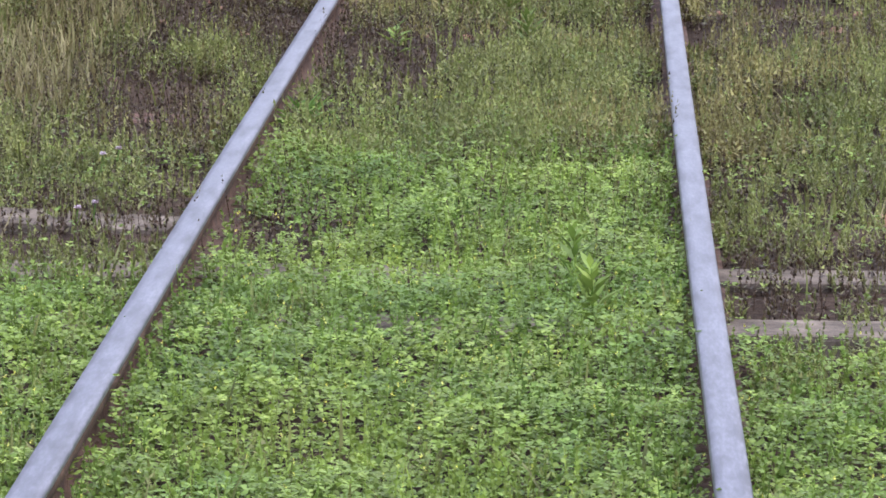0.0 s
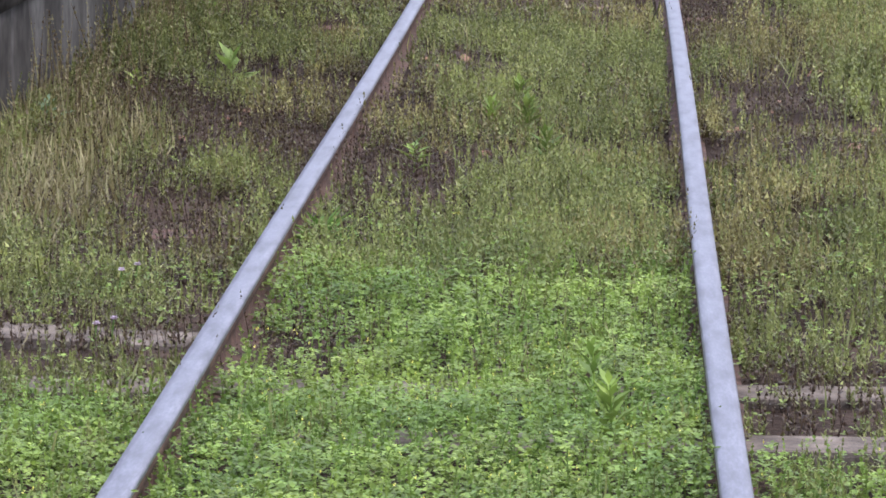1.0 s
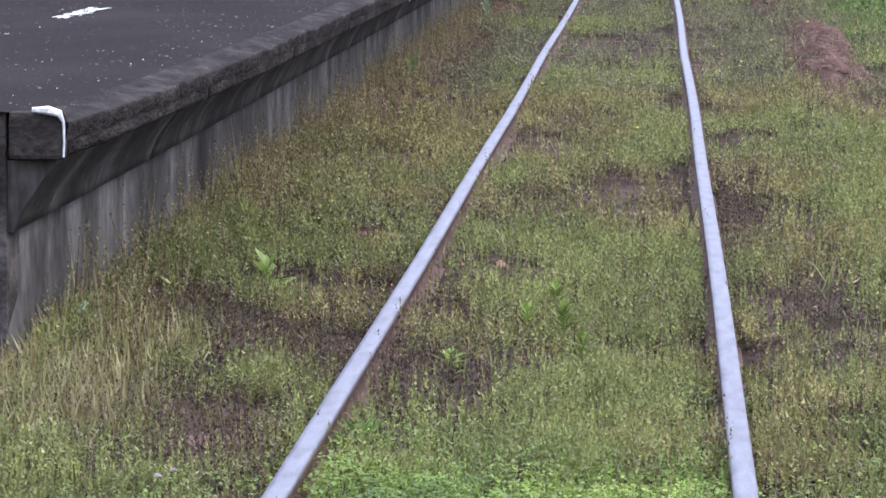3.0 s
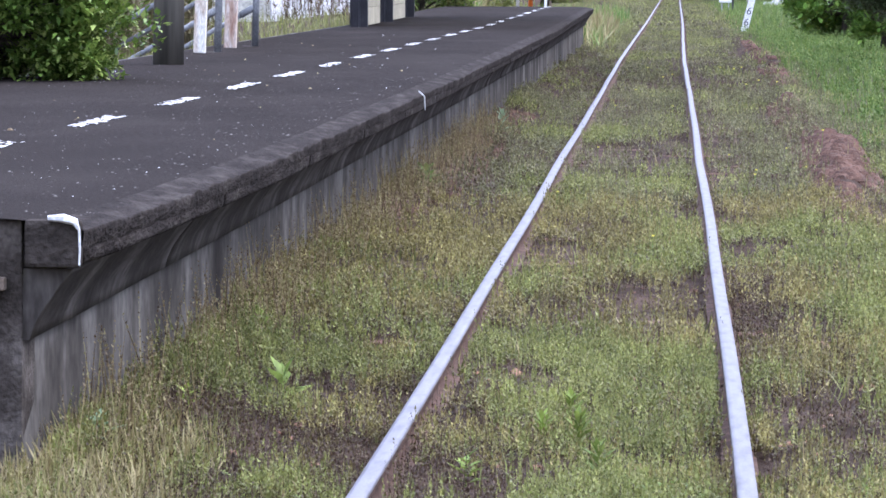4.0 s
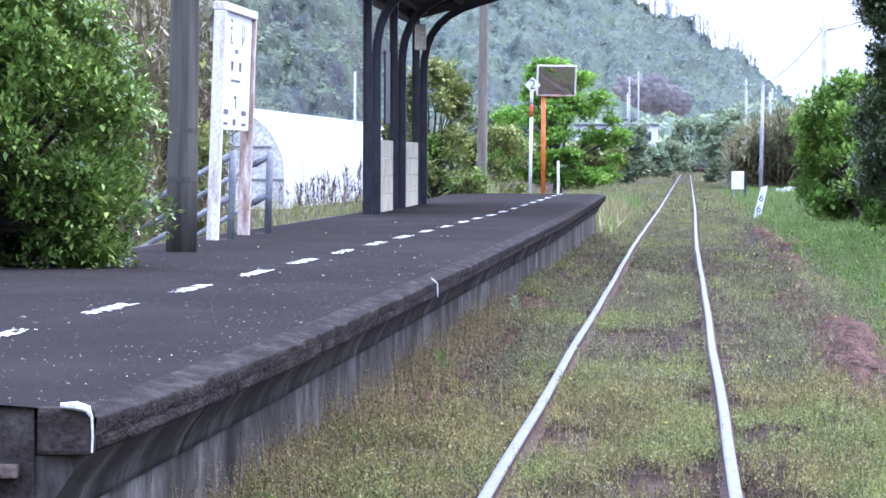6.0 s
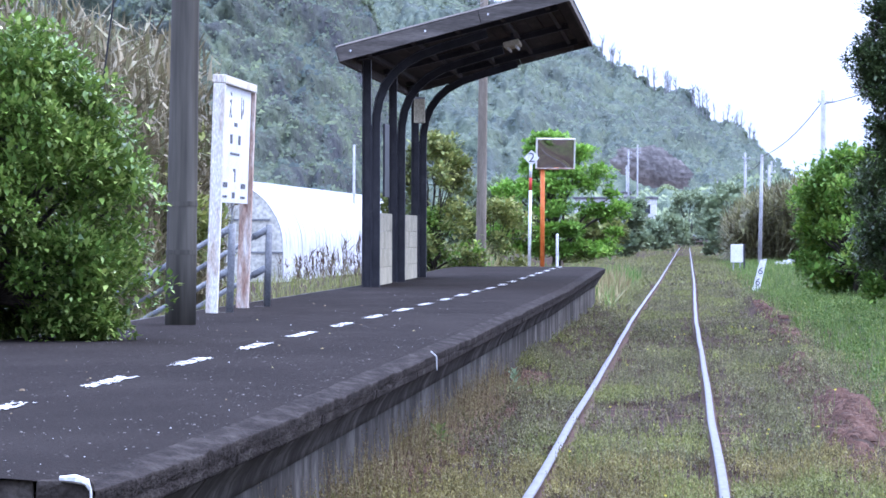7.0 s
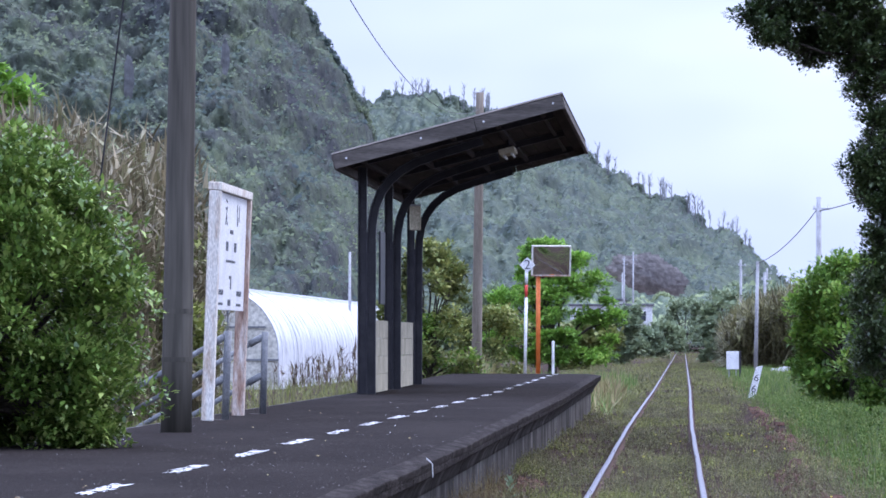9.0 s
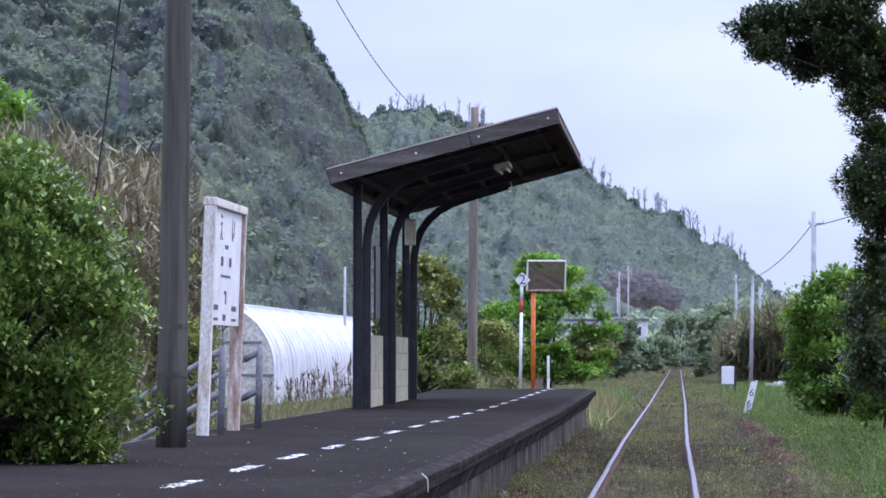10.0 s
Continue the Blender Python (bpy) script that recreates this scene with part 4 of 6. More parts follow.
def cable(name, a, b, sag, r, label):
    a, b = Vector(a), Vector(b)
    bm = bmesh.new()
    sweep(bm, [a.lerp(b, k / 24) - Vector((0, 0, sag * 4 * (k / 24) * (1 - k / 24))) for k in range(25)], r, 6)
    return tagged(part(name, bm, M_WIRE), label, "wire")


cable("overhead_wire", (-4.13, 37.9, 7.2), (-4.37, 98.5, 6.5), 1.3, 0.006, "thin black wire sagging between two wooden poles")
cable("guy_wire", (-5.05, 42.0, 5.4), (-5.75, 42.5, 0.3), 0.0, 0.009, "thin black stay wire running down into the brush")
cable("overhead_wire", (5.8, 200, 7.3), (3.85, 240, 5.6), 0.35, 0.02, "black power wire between poles")
cable("overhead_wire", (5.9, 200, 7.2), (9.5, 130, 7.6), 0.3, 0.02, "black power wire between poles")
cable("overhead_wire", (3.85, 240, 5.5), (5.2, 420, 8.6), 0.8, 0.02, "black power wire between poles")


def greenhouse():
    t = thing("greenhouse", "long tunnel greenhouse covered with white plastic film", "greenhouse", (-15.4, 147, -0.15))
    w, h, L = 2.45, 3.45, 70
    arc = [(w * cos(a) * (1 if abs(cos(a)) < 0.8 else 0.985), h * 0.38 + h * 0.62 * sin(a)) for a in np.linspace(0, pi, 23)]
    prof = [(w, 0)] + arc + [(-w, 0)]
    ys = np.arange(0, L + 0.1, 0.5)
    V, F = extrude_profile(prof, ys)
    ph = fbm(V[:, 1] * 0.9, V[:, 2] * 0.8, 61)
    V[:, 0] += 0.05 * (ph - 0.5) * np.sign(V[:, 0]) + 0.025 * np.cos(V[:, 1] * 2 * pi / 1.5) * np.sign(V[:, 0])
    array_mesh("film_cover", V, F, M_FILM, t, "white slack plastic film", True)
    for y in np.arange(0, L + 0.1, 1.5):
        bm = bmesh.new()
        sweep(bm, [(x * 1.006, y, z * 1.004) for x, z in prof], 0.018, 6)
        part("hoop", bm, M_GALV, t)
    bm = bmesh.new()
    m = len(prof) // 2
    for yb in (-0.01, 0.02):
        f = [bm.verts.new((x, yb, z)) for x, z in prof]
        for k in range(m - 1):
            bm.faces.new((f[k], f[k + 1], f[-2 - k], f[-1 - k]))
        bm.faces.new((f[m - 1], f[m], f[m + 1]))
    part("end_sheet", bm, M_FILMDULL, t, "dull cream end sheet")
    for z in (1.05, 2.1):
        half = w * (1 if z < 1.4 else 0.83)
        bm = box(bmesh.new(), -half, half, -0.05, 0.0, z - 0.03, z + 0.03)
        part("end_bar", bm, M_PIPE, t)
    for x in (-0.8, 0.8):
        bm = box(bmesh.new(), x - 0.03, x + 0.03, -0.055, -0.005, 0, 3.0)
        part("end_stud", bm, M_PIPE, t)
    return t


greenhouse()


def house(x, y, z, w, d, h, label, red=False):
    t = thing("house", label, "house", (x, y, z))
    bm = box(bmesh.new(), -w / 2, w / 2, 0, d, 0, h, 0.05)
    part("wall", bm, M_HOUSEWALL, t)
    bm = box(bmesh.new(), -w / 2 - 0.3, w / 2 + 0.3, -0.3, d + 0.3, h, h + 0.3, 0.05)
    part("roof", bm, M_RED if red else M_TILEROOF, t)
    n = max(2, int(w / 2.2))
    for k in range(n):
        a = -w / 2 + w * (k + 0.5) / n
        win = part("window", box(bmesh.new(), a - 0.55, a + 0.55, -0.06, 0.05, h * 0.66, h * 0.9, 0.02), M_WHITE, t)
        part("pane", box(bmesh.new(), a - 0.48, a + 0.48, -0.075, 0.0, h * 0.68, h * 0.88), M_DARKGLASS, win)
    return t


house(-13.2, 640, -0.15, 5.0, 6, 6.6, "small white flat-roofed building beyond the trees")
house(-7.2, 660, -0.15, 5.4, 6, 6.8, "white flat-roofed building beyond the trees")
house(-10.3, 690, -0.15, 3.0, 6, 7.8, "small white building beyond the trees")

# ---- hills ----


def billow(x, y, seed, octaves=3):
    """Round tops with creases between them."""
    s, w = 0, 1.0
    for o in range(octaves):
        s = s + w * np.abs(2 * value_noise(x * 2.1 ** o, y * 2.1 ** o, seed + o) - 1)
        w *= 0.5
    return s / 1.75


def hill(name, label, Y, ridge, foot, sprays, per, leaf, leaf_material, canopy_material, cr, seed, nx, nv):
    """A wooded hillside from its ridge down to its foot: closed canopy of billowing crowns, leaf sprays on it and along the skyline."""
    r = np.random.default_rng(seed)
    rx, rz = np.array([p[0] for p in ridge], float), np.array([p[1] for p in ridge], float)
    t = thing(name, label, "hill", kind="structure")

    def surf(x, v):
        top = np.interp(x, rx, rz)
        s = top * (1 - v) ** 1.15 * 2.6
        swell = np.sin(np.clip(v, 0, 1) * pi)
        gully = (fbm(x / cr / 10 + 0.25 * s / cr / 10, s / cr / 30, seed) - 0.5) * cr * 5.0 * swell
        crown = (billow(x / cr / 2.0, s / cr / 3.2, seed + 9) + 0.9 * billow(x / cr / 4.7, s / cr / 6.0, seed + 19)) * cr * 3.0
        return np.stack([x, Y - foot * v - gully * 2 - crown * 0.9, top * (1 - v) ** 1.15 + gully * 0.5 + crown * 0.65 - cr * 1.2], -1)

    X, Vv = np.meshgrid(np.linspace(rx[0], rx[-1], nx), np.linspace(0, 1, nv))
    P = surf(X, Vv)
    a, b = np.meshgrid(np.arange(nv - 1), np.arange(nx - 1), indexing="ij")
    i = (a * nx + b).ravel()
    array_mesh("woods", P.reshape(-1, 3), np.stack([i, i + 1, i + nx + 1, i + nx], -1), canopy_material, t, smooth=True)
    x, v = r.uniform(rx[0], rx[-1], sprays), r.uniform(0.0, 0.015, sprays)
    V, F = crown_leaves(surf(x, v), cr * r.uniform(0.15, 0.4, sprays), per, leaf, r, 0.7, 0.0, TRI * np.array([1.6, 1, 1]), 0.4, 0.85, True)
    tagged(array_mesh("skyline_leaves", V, F, leaf_material, t), kind="stuff")
    k = nx * nv // 5
    p = surf(r.uniform(rx[0], rx[-1], k), r.uniform(0.01, 1.0, k)) + np.array([0, -0.1 * cr, 0.12 * cr])
    V, F = leaves(p, leaf * r.uniform(0.8, 2.2, k), r.normal(0, 0.9, k), r.normal(0.75, 0.35, k), TRI * np.array([1.7, 1, 1]))
    tagged(array_mesh("leaf_sprays", V, F, leaf_material, t), kind="stuff")
    return t


def bare_trees(points, parent_label, material, h, seed):
    r = np.random.default_rng(seed)
    for x, y, z in points:
        t = thing("bare_tree", parent_label, "tree", (x, y, z - 1.0), "bare trees on the ridge")
        bm = bmesh.new()
        hh = h * r.uniform(0.5, 1.2)
        sweep(bm, [(0, 0, 0), (r.normal(0, 0.03) * hh, 0, hh * 0.5), (r.normal(0, 0.05) * hh, 0, hh)], [hh * 0.025, hh * 0.018, hh * 0.006], 5)
        for k in range(8):
            z0 = hh * r.uniform(0.4, 0.9)
            d = r.uniform(-1, 1)
            sweep(bm, [(0, 0, z0), (d * hh * 0.08, 0, z0 + hh * 0.09), (d * hh * 0.14, 0, z0 + hh * 0.2)], [hh * 0.011, hh * 0.008, hh * 0.003], 4)
        part("trunk", bm, material, t)


# steep near hill, long far ridge, low valley wood; metres from their bearings
K1, K2, K3 = 900 / 8142, 1600 / 8142, 1000 / 8142
hill("hill_far", "long wooded ridge with haze put into its pale colours", 1600,
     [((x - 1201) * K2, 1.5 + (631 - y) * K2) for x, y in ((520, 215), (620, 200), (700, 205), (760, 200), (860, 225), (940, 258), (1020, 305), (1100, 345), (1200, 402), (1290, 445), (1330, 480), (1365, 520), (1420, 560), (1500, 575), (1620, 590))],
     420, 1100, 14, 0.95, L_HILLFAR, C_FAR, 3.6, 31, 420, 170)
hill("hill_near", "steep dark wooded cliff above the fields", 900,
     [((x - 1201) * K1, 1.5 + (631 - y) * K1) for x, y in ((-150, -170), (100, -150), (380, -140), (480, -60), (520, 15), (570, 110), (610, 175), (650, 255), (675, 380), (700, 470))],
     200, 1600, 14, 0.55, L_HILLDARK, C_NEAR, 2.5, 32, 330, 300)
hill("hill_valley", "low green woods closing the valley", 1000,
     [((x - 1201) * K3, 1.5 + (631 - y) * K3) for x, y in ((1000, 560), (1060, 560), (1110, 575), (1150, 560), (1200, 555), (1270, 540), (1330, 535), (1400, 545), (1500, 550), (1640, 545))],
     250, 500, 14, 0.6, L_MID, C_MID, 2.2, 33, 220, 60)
# bare trunks stand in loose groups along the ridge
r3 = np.random.default_rng(14)
RIDGE_X = np.concatenate([r3.normal(m, w, n) for m, w, n in ((632, 8, 3), (735, 45, 22), (845, 18, 6), (1050, 18, 7), (1085, 14, 6), (1155, 22, 16), (1215, 14, 12), (1290, 22, 12))])
RIDGE_Y = np.interp(RIDGE_X, [520, 620, 700, 760, 860, 940, 1020, 1100, 1200, 1290, 1330], [215, 200, 205, 200, 225, 258, 305, 345, 402, 445, 480])
bare_trees([((x - 1201) * K2, 1585, 1.5 + (626 - y) * K2) for x, y in zip(RIDGE_X, RIDGE_Y)], "leafless grey tree standing up from the ridge", M_ROCK, 8.0, 3)


def cliff_face(name, label, x, y, z, w, h, material, seed, lean=0.0):
    """A bare rock face with an uneven outline."""
    bm = bmesh.new()
    nx, nz = 22, 16
    g = {}
    for i in range(nx + 1):
        for j in range(nz + 1):
            u, v = 2 * i / nx - 1, 2 * j / nz - 1
            q = 0.6 * noise.noise(Vector((u * 3, v * 3, seed))) + 0.4 * noise.noise(Vector((u * 9, v * 9, seed)))
            s = 1 + 0.25 * noise.noise(Vector((math.atan2(v, u) * 1.5, seed, 0)))
            g[i, j] = bm.verts.new((u * w / 2 * s + lean * v * h / 2, -q * w * 0.035 + (u * u + v * v) * w * 0.12, v * h / 2 * s))
    for i in range(nx):
        for j in range(nz):
            u, v = 2 * (i + 0.5) / nx - 1, 2 * (j + 0.5) / nz - 1
            if u * u + v * v < 1.05:
                bm.faces.new((g[i, j], g[i + 1, j], g[i + 1, j + 1], g[i, j + 1]))
    for v in [v for v in bm.verts if not v.link_faces]:
        bm.verts.remove(v)
    bmesh.ops.solidify(bm, geom=bm.faces[:], thickness=0.5)
    ob = part(name, bm, material)
    ob.location = (x, y, z)
    return tagged(ob, label, "cliff", kind="structure")


cliff_face("quarry_face", "bare pinkish earth cut in the hillside", (1138 - 1201) * 0.135, 1100, 1.5 + (631 - 512) * 0.135, 17.0, 10.0, M_SCAR, 2.0, -0.75)
cliff_face("rock_face", "grey bare rock on the steep wooded cliff", (390 - 1201) * 0.094, 762, 1.5 + (631 - 130) * 0.094, 1.4, 6.0, M_ROCK, 4.0)
cliff_face("rock_face", "grey bare rock on the steep wooded cliff", (218 - 1201) * 0.094, 762, 1.5 + (631 - 165) * 0.094, 1.8, 7.0, M_ROCK, 6.0)

# ---- trees and shrubs ----


def limb_path(a, b, bow, r, n=7):
    a, b = Vector(a), Vector(b)
    return [a.lerp(b, k / n) + Vector((r.normal(0, 0.012), r.normal(0, 0.012), bow * sin(pi * k / n) + r.normal(0, 0.012))) * (a - b).length * sin(pi * k / n) for k in range(n + 1)]


def tree(name, label, at, trunk_h, trunk_r, clumps, per, leaf, material, seed, shape=LEAF, category="tree", shell=0.45, twigs=0, droop=0.0, limb_step=1, flat=0.78, jitter=0.85):
    """clumps: rows of x, y, z, radius of the crown's masses, from the foot of the tree."""
    r = np.random.default_rng(seed)
    t = thing(name, label, category, at)
    bm = bmesh.new()
    fork = Vector((0, 0, trunk_h))
    sweep(bm, [(0, 0, -0.2), (trunk_r * 0.4, 0, trunk_h * 0.5), fork], [trunk_r * 1.25, trunk_r, trunk_r * 0.8], 10)
    part("trunk", bm, M_BARK, t, smooth=True)
    C = np.array(clumps, float)
    sub = []
    for ci, (x, y, z, rad) in enumerate(C):
        bm = bmesh.new()
        start = fork - Vector((0, 0, trunk_h * 0.3))
        if ci % limb_step:
            start = Vector(min(C[:ci, :3], key=lambda q: (q[0] - x) ** 2 + (q[1] - y) ** 2 + (q[2] - z) ** 2))
        path = limb_path(start, (x, y, z), 0.08, r)
        sweep(bm, path, [trunk_r * (0.42 if ci % limb_step == 0 else 0.1) * (1 - 0.85 * k / (len(path) - 1)) for k in range(len(path))], 7)
        for _ in range(twigs):
            d = Vector(r.normal(0, 1, 3)).normalized() * rad * r.uniform(0.7, 1.1)
            p0 = Vector((x, y, z)) - d * 0.2
            q = limb_path(p0, Vector((x, y, z)) + d, 0.06, r, 5)
            sweep(bm, q, [trunk_r * 0.09 * (1 - 0.8 * k / 5) + 0.004 for k in range(6)], 5)
        part("limb", bm, M_BARK, t)
        k = 9
        d = r.normal(0, 1, (k, 3))
        d /= np.linalg.norm(d, axis=1, keepdims=True)
        sub.append(np.concatenate([np.array([x, y, z]) + d * rad * r.uniform(0.35, 0.9, (k, 1)) * np.array([1, 1, 0.8]), rad * r.uniform(0.3, 0.62, (k, 1))], 1))
    S = np.concatenate(sub)
    V, F = crown_leaves(S[:, :3], S[:, 3], max(1, per // 9), leaf, r, shell, droop, shape, jitter, flat, out=True)
    array_mesh("crown", V, F, material, t)
    return t


def blob_clumps(w, d, h, n, seed, rad, z0=0.0, inner=0.45):
    """Clump rows that fill a rounded mass, larger below."""
    r = np.random.default_rng(seed)
    rows = []
    for _ in range(n):
        v = r.uniform(0.05, 1)
        a = r.uniform(0, 2 * pi)
        q = (1 - max(0, v - 0.45) ** 2 * 2.2 - max(0, 0.3 - v) * 0.5) * r.uniform(inner, 1) ** 0.5
        rows.append((cos(a) * w / 2 * q, sin(a) * d / 2 * q, z0 + v * h, rad * r.uniform(0.7, 1.2)))
    return rows


# glossy hedge shrub on the platform
tree("hedge_shrub", "dense rounded evergreen shrub with glossy leaves on the platform", (-4.95, 32.4, 0.70), 0.5, 0.06, blob_clumps(1.95, 1.9, 2.15, 112, 5, 0.32, 0.02, 0.55), 600, 0.068, L_HEDGE, 51, LEAF * np.array([0.8, 1, 1.6]), "shrub", 0.75)
# dry cane thicket behind it
def cane_thicket(name, label, x0, x1, y0, y1, hfun, n, material, seed, blade=0.5, stalk=True):
    r = np.random.default_rng(seed)
    t = thing(name, label, "thicket")
    x, y = r.uniform(x0, x1, n), r.uniform(y0, y1, n)
    h = hfun(x, y) * r.uniform(0.75, 1.05, n)
    z = ground_z(x, y)
    k = 14
    f = r.uniform(0.15, 1.0, (n, k))
    lx, ly = r.normal(0, 0.08, n), r.normal(0, 0.08, n)
    p = np.stack([x[:, None] + lx[:, None] * h[:, None] * f, y[:, None] + ly[:, None] * h[:, None] * f, z[:, None] + h[:, None] * f], -1).reshape(-1, 3)
    V, F = leaves(p, blade * r.uniform(0.5, 1.2, n * k), r.uniform(0, 2 * pi, n * k), r.normal(0.3, 0.7, n * k), THIN * np.array([2.2, 1, 1]))
    tagged(array_mesh("foliage", V, F, material, t), kind="stuff")
    w = 0.003 + 0.002 * r.uniform(0, 1, n)
    a = np.stack([w, 0 * w, 0 * w], -1)
    b = np.stack([x, y, z], -1)
    e = b + np.stack([lx * h, ly * h, h], -1)
    Vs = np.stack([b - a, b + a, e + a * 0.4, e - a * 0.4], 1).reshape(-1, 3)
    tagged(array_mesh("stem_mass", Vs, np.arange(4 * n).reshape(n, 4), L_DRY, t), kind="stuff")
    return t


cane_thicket("cane_thicket", "tall thicket of dry brown canes and grasses", -9.2, -5.75, 47, 57, lambda x, y: np.interp(x, [-9, -7.6, -6.9, -6.3, -5.75], [4.5, 4.2, 3.9, 3.7, 2.6]) - 0.25, 6000, L_DRY, 61, 0.38)
tree("leafy_shrub", "small bright green shrub beside the cane thicket", (-8.9, 58, 0.2), 3.4, 0.06, [(0.35, 0, 4.35, 0.35), (0.0, 0, 4.6, 0.4)], 900, 0.12, L_PINE, 52, LEAF, "shrub")
tree("undergrowth_shrub", "grey-green shrub under the canes", (-6.15, 51, 0.45), 0.4, 0.05, blob_clumps(1.5, 2, 2.2, 16, 15, 0.42, 0.1), 260, 0.11, L_SHRUB, 53, LEAF, "shrub")
# shrubs behind the shelter and far platform end
tree("olive_shrub", "yellowish green loose shrub behind the shelter", (-5.3, 96, 0.2), 0.8, 0.07, blob_clumps(1.7, 2.6, 2.5, 26, 6, 0.4, 0.7), 330, 0.12, L_SHRUB, 54, LEAF, "shrub", 0.4, 3)
tree("olive_shrub", "dark green shrub behind the platform edge", (-5.3, 96, 0.3), 0.5, 0.06, blob_clumps(1.8, 2.0, 1.5, 16, 8, 0.45, 0.1), 330, 0.11, L_GREENTREE, 55, LEAF, "shrub")
tree("olive_shrub", "loose shrub with pale new leaves behind the platform", (-5.0, 118, 0.2), 0.5, 0.06, blob_clumps(1.9, 2.0, 1.9, 16, 9, 0.42, 0.2), 300, 0.13, L_SHRUB, 56, LEAF, "shrub")


def layered_tree():
    r = np.random.default_rng(9)
    rows = []
    for z, w in ((1.2, 2.1), (1.9, 2.5), (2.6, 2.55), (3.3, 2.25), (3.9, 1.8), (4.5, 1.2), (4.95, 0.6)):
        for k in range(int(7 + w * 5)):
            a = r.uniform(0, 2 * pi)
            q = w * r.uniform(0.2, 1) ** 0.6
            rows.append((cos(a) * q, sin(a) * q * 0.8, z + r.normal(0, 0.05) - 0.1 * q, 0.46 * r.uniform(0.7, 1.2)))
    t = tree("layered_tree", "spreading bright green tree with foliage in flat layers", (-4.75, 165, 0.0), 1.2, 0.16, rows, 420, 0.15, L_PINE, 57, LEAF, "tree", 0.35, 0, 0.0, 3, 0.3)
    return t


layered_tree()

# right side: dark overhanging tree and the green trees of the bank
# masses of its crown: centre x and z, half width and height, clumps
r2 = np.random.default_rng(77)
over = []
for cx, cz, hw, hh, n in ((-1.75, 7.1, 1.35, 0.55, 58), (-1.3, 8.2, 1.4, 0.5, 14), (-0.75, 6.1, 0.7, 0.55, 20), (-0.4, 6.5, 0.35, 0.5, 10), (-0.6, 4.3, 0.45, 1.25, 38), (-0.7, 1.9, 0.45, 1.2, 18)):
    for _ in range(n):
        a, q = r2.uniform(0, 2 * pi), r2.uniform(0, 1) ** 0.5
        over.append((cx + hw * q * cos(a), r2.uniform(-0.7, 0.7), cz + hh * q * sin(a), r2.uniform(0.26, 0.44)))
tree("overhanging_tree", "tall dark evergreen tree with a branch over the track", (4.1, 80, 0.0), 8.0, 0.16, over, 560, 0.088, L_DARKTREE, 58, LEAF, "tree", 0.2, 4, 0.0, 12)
tree("bank_tree", "dense green tree on the bank beside the line", (4.1, 112, 0.0), 0.9, 0.12, blob_clumps(3.0, 3, 3.5, 60, 17, 0.5, 0.1), 420, 0.15, L_GREENTREE, 59, LEAF)
tree("bank_tree", "ivy-covered green shrub on the bank", (4.15, 92, 0.0), 0.6, 0.1, blob_clumps(1.7, 2, 2.6, 28, 18, 0.5, 0.1), 420, 0.13, L_GREENTREE, 60, LEAF)
tree("bank_tree", "green tree on the bank beside the line", (5.6, 140, 0.0), 0.9, 0.12, blob_clumps(3.4, 3, 3.8, 40, 19, 0.6, 0.1), 420, 0.17, L_GREENTREE, 62, LEAF)
cane_thicket("cane_thicket", "thicket of brown dry canes beyond the bank", 2.6, 9.5, 255, 300, lambda x, y: np.interp(x, [2.6, 4, 6, 9.5], [2.2, 3.6, 4.2, 4.6]), 2600, L_FIELDWEED, 63, 1.2)
tree("thicket_tree", "grey-green scrub beside the far line", (2.9, 330, 0.0), 0.8, 0.1, blob_clumps(3.5, 4, 4.2, 20, 22, 0.8, 0.1), 240, 0.35, L_MID, 64, ROUNDLEAF)
tree("thicket_tree", "grey-green scrub beside the far line", (-5.2, 250, 0.0), 0.8, 0.1, blob_clumps(4, 4, 2.2, 22, 23, 0.6, 0.1), 240, 0.3, L_SHRUB, 65, ROUNDLEAF)
tree("thicket_tree", "dark scrub beside the far line", (-3.9, 300, 0.0), 0.8, 0.1, blob_clumps(3, 4, 3.4, 22, 24, 0.7, 0.1), 240, 0.3, L_MID, 66, ROUNDLEAF)
# far trees: L_MID carries the distance haze in its leaf colour
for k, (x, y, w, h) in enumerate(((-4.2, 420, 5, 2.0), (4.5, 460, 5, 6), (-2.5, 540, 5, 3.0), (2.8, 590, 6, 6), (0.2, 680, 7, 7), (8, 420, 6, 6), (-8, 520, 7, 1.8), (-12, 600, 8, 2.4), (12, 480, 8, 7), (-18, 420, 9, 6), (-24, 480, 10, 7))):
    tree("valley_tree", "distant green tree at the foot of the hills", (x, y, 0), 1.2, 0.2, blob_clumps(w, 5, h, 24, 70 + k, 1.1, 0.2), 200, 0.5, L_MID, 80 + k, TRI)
# added unseen behind the camera, to close the place and fill the mirror
for k in range(9):
    tree("unseen_rear_tree", "leafy green tree added out of view behind the camera", (-28 + 7 * k, -45 + 4 * sin(k), 0), 2.0, 0.2, blob_clumps(8, 5, 8, 16, 90 + k, 1.8, 0.5), 130, 1.0, L_GREENTREE, 95 + k, TRI)

# ---- weeds of the track bed ----
RAILGAP = 0.038


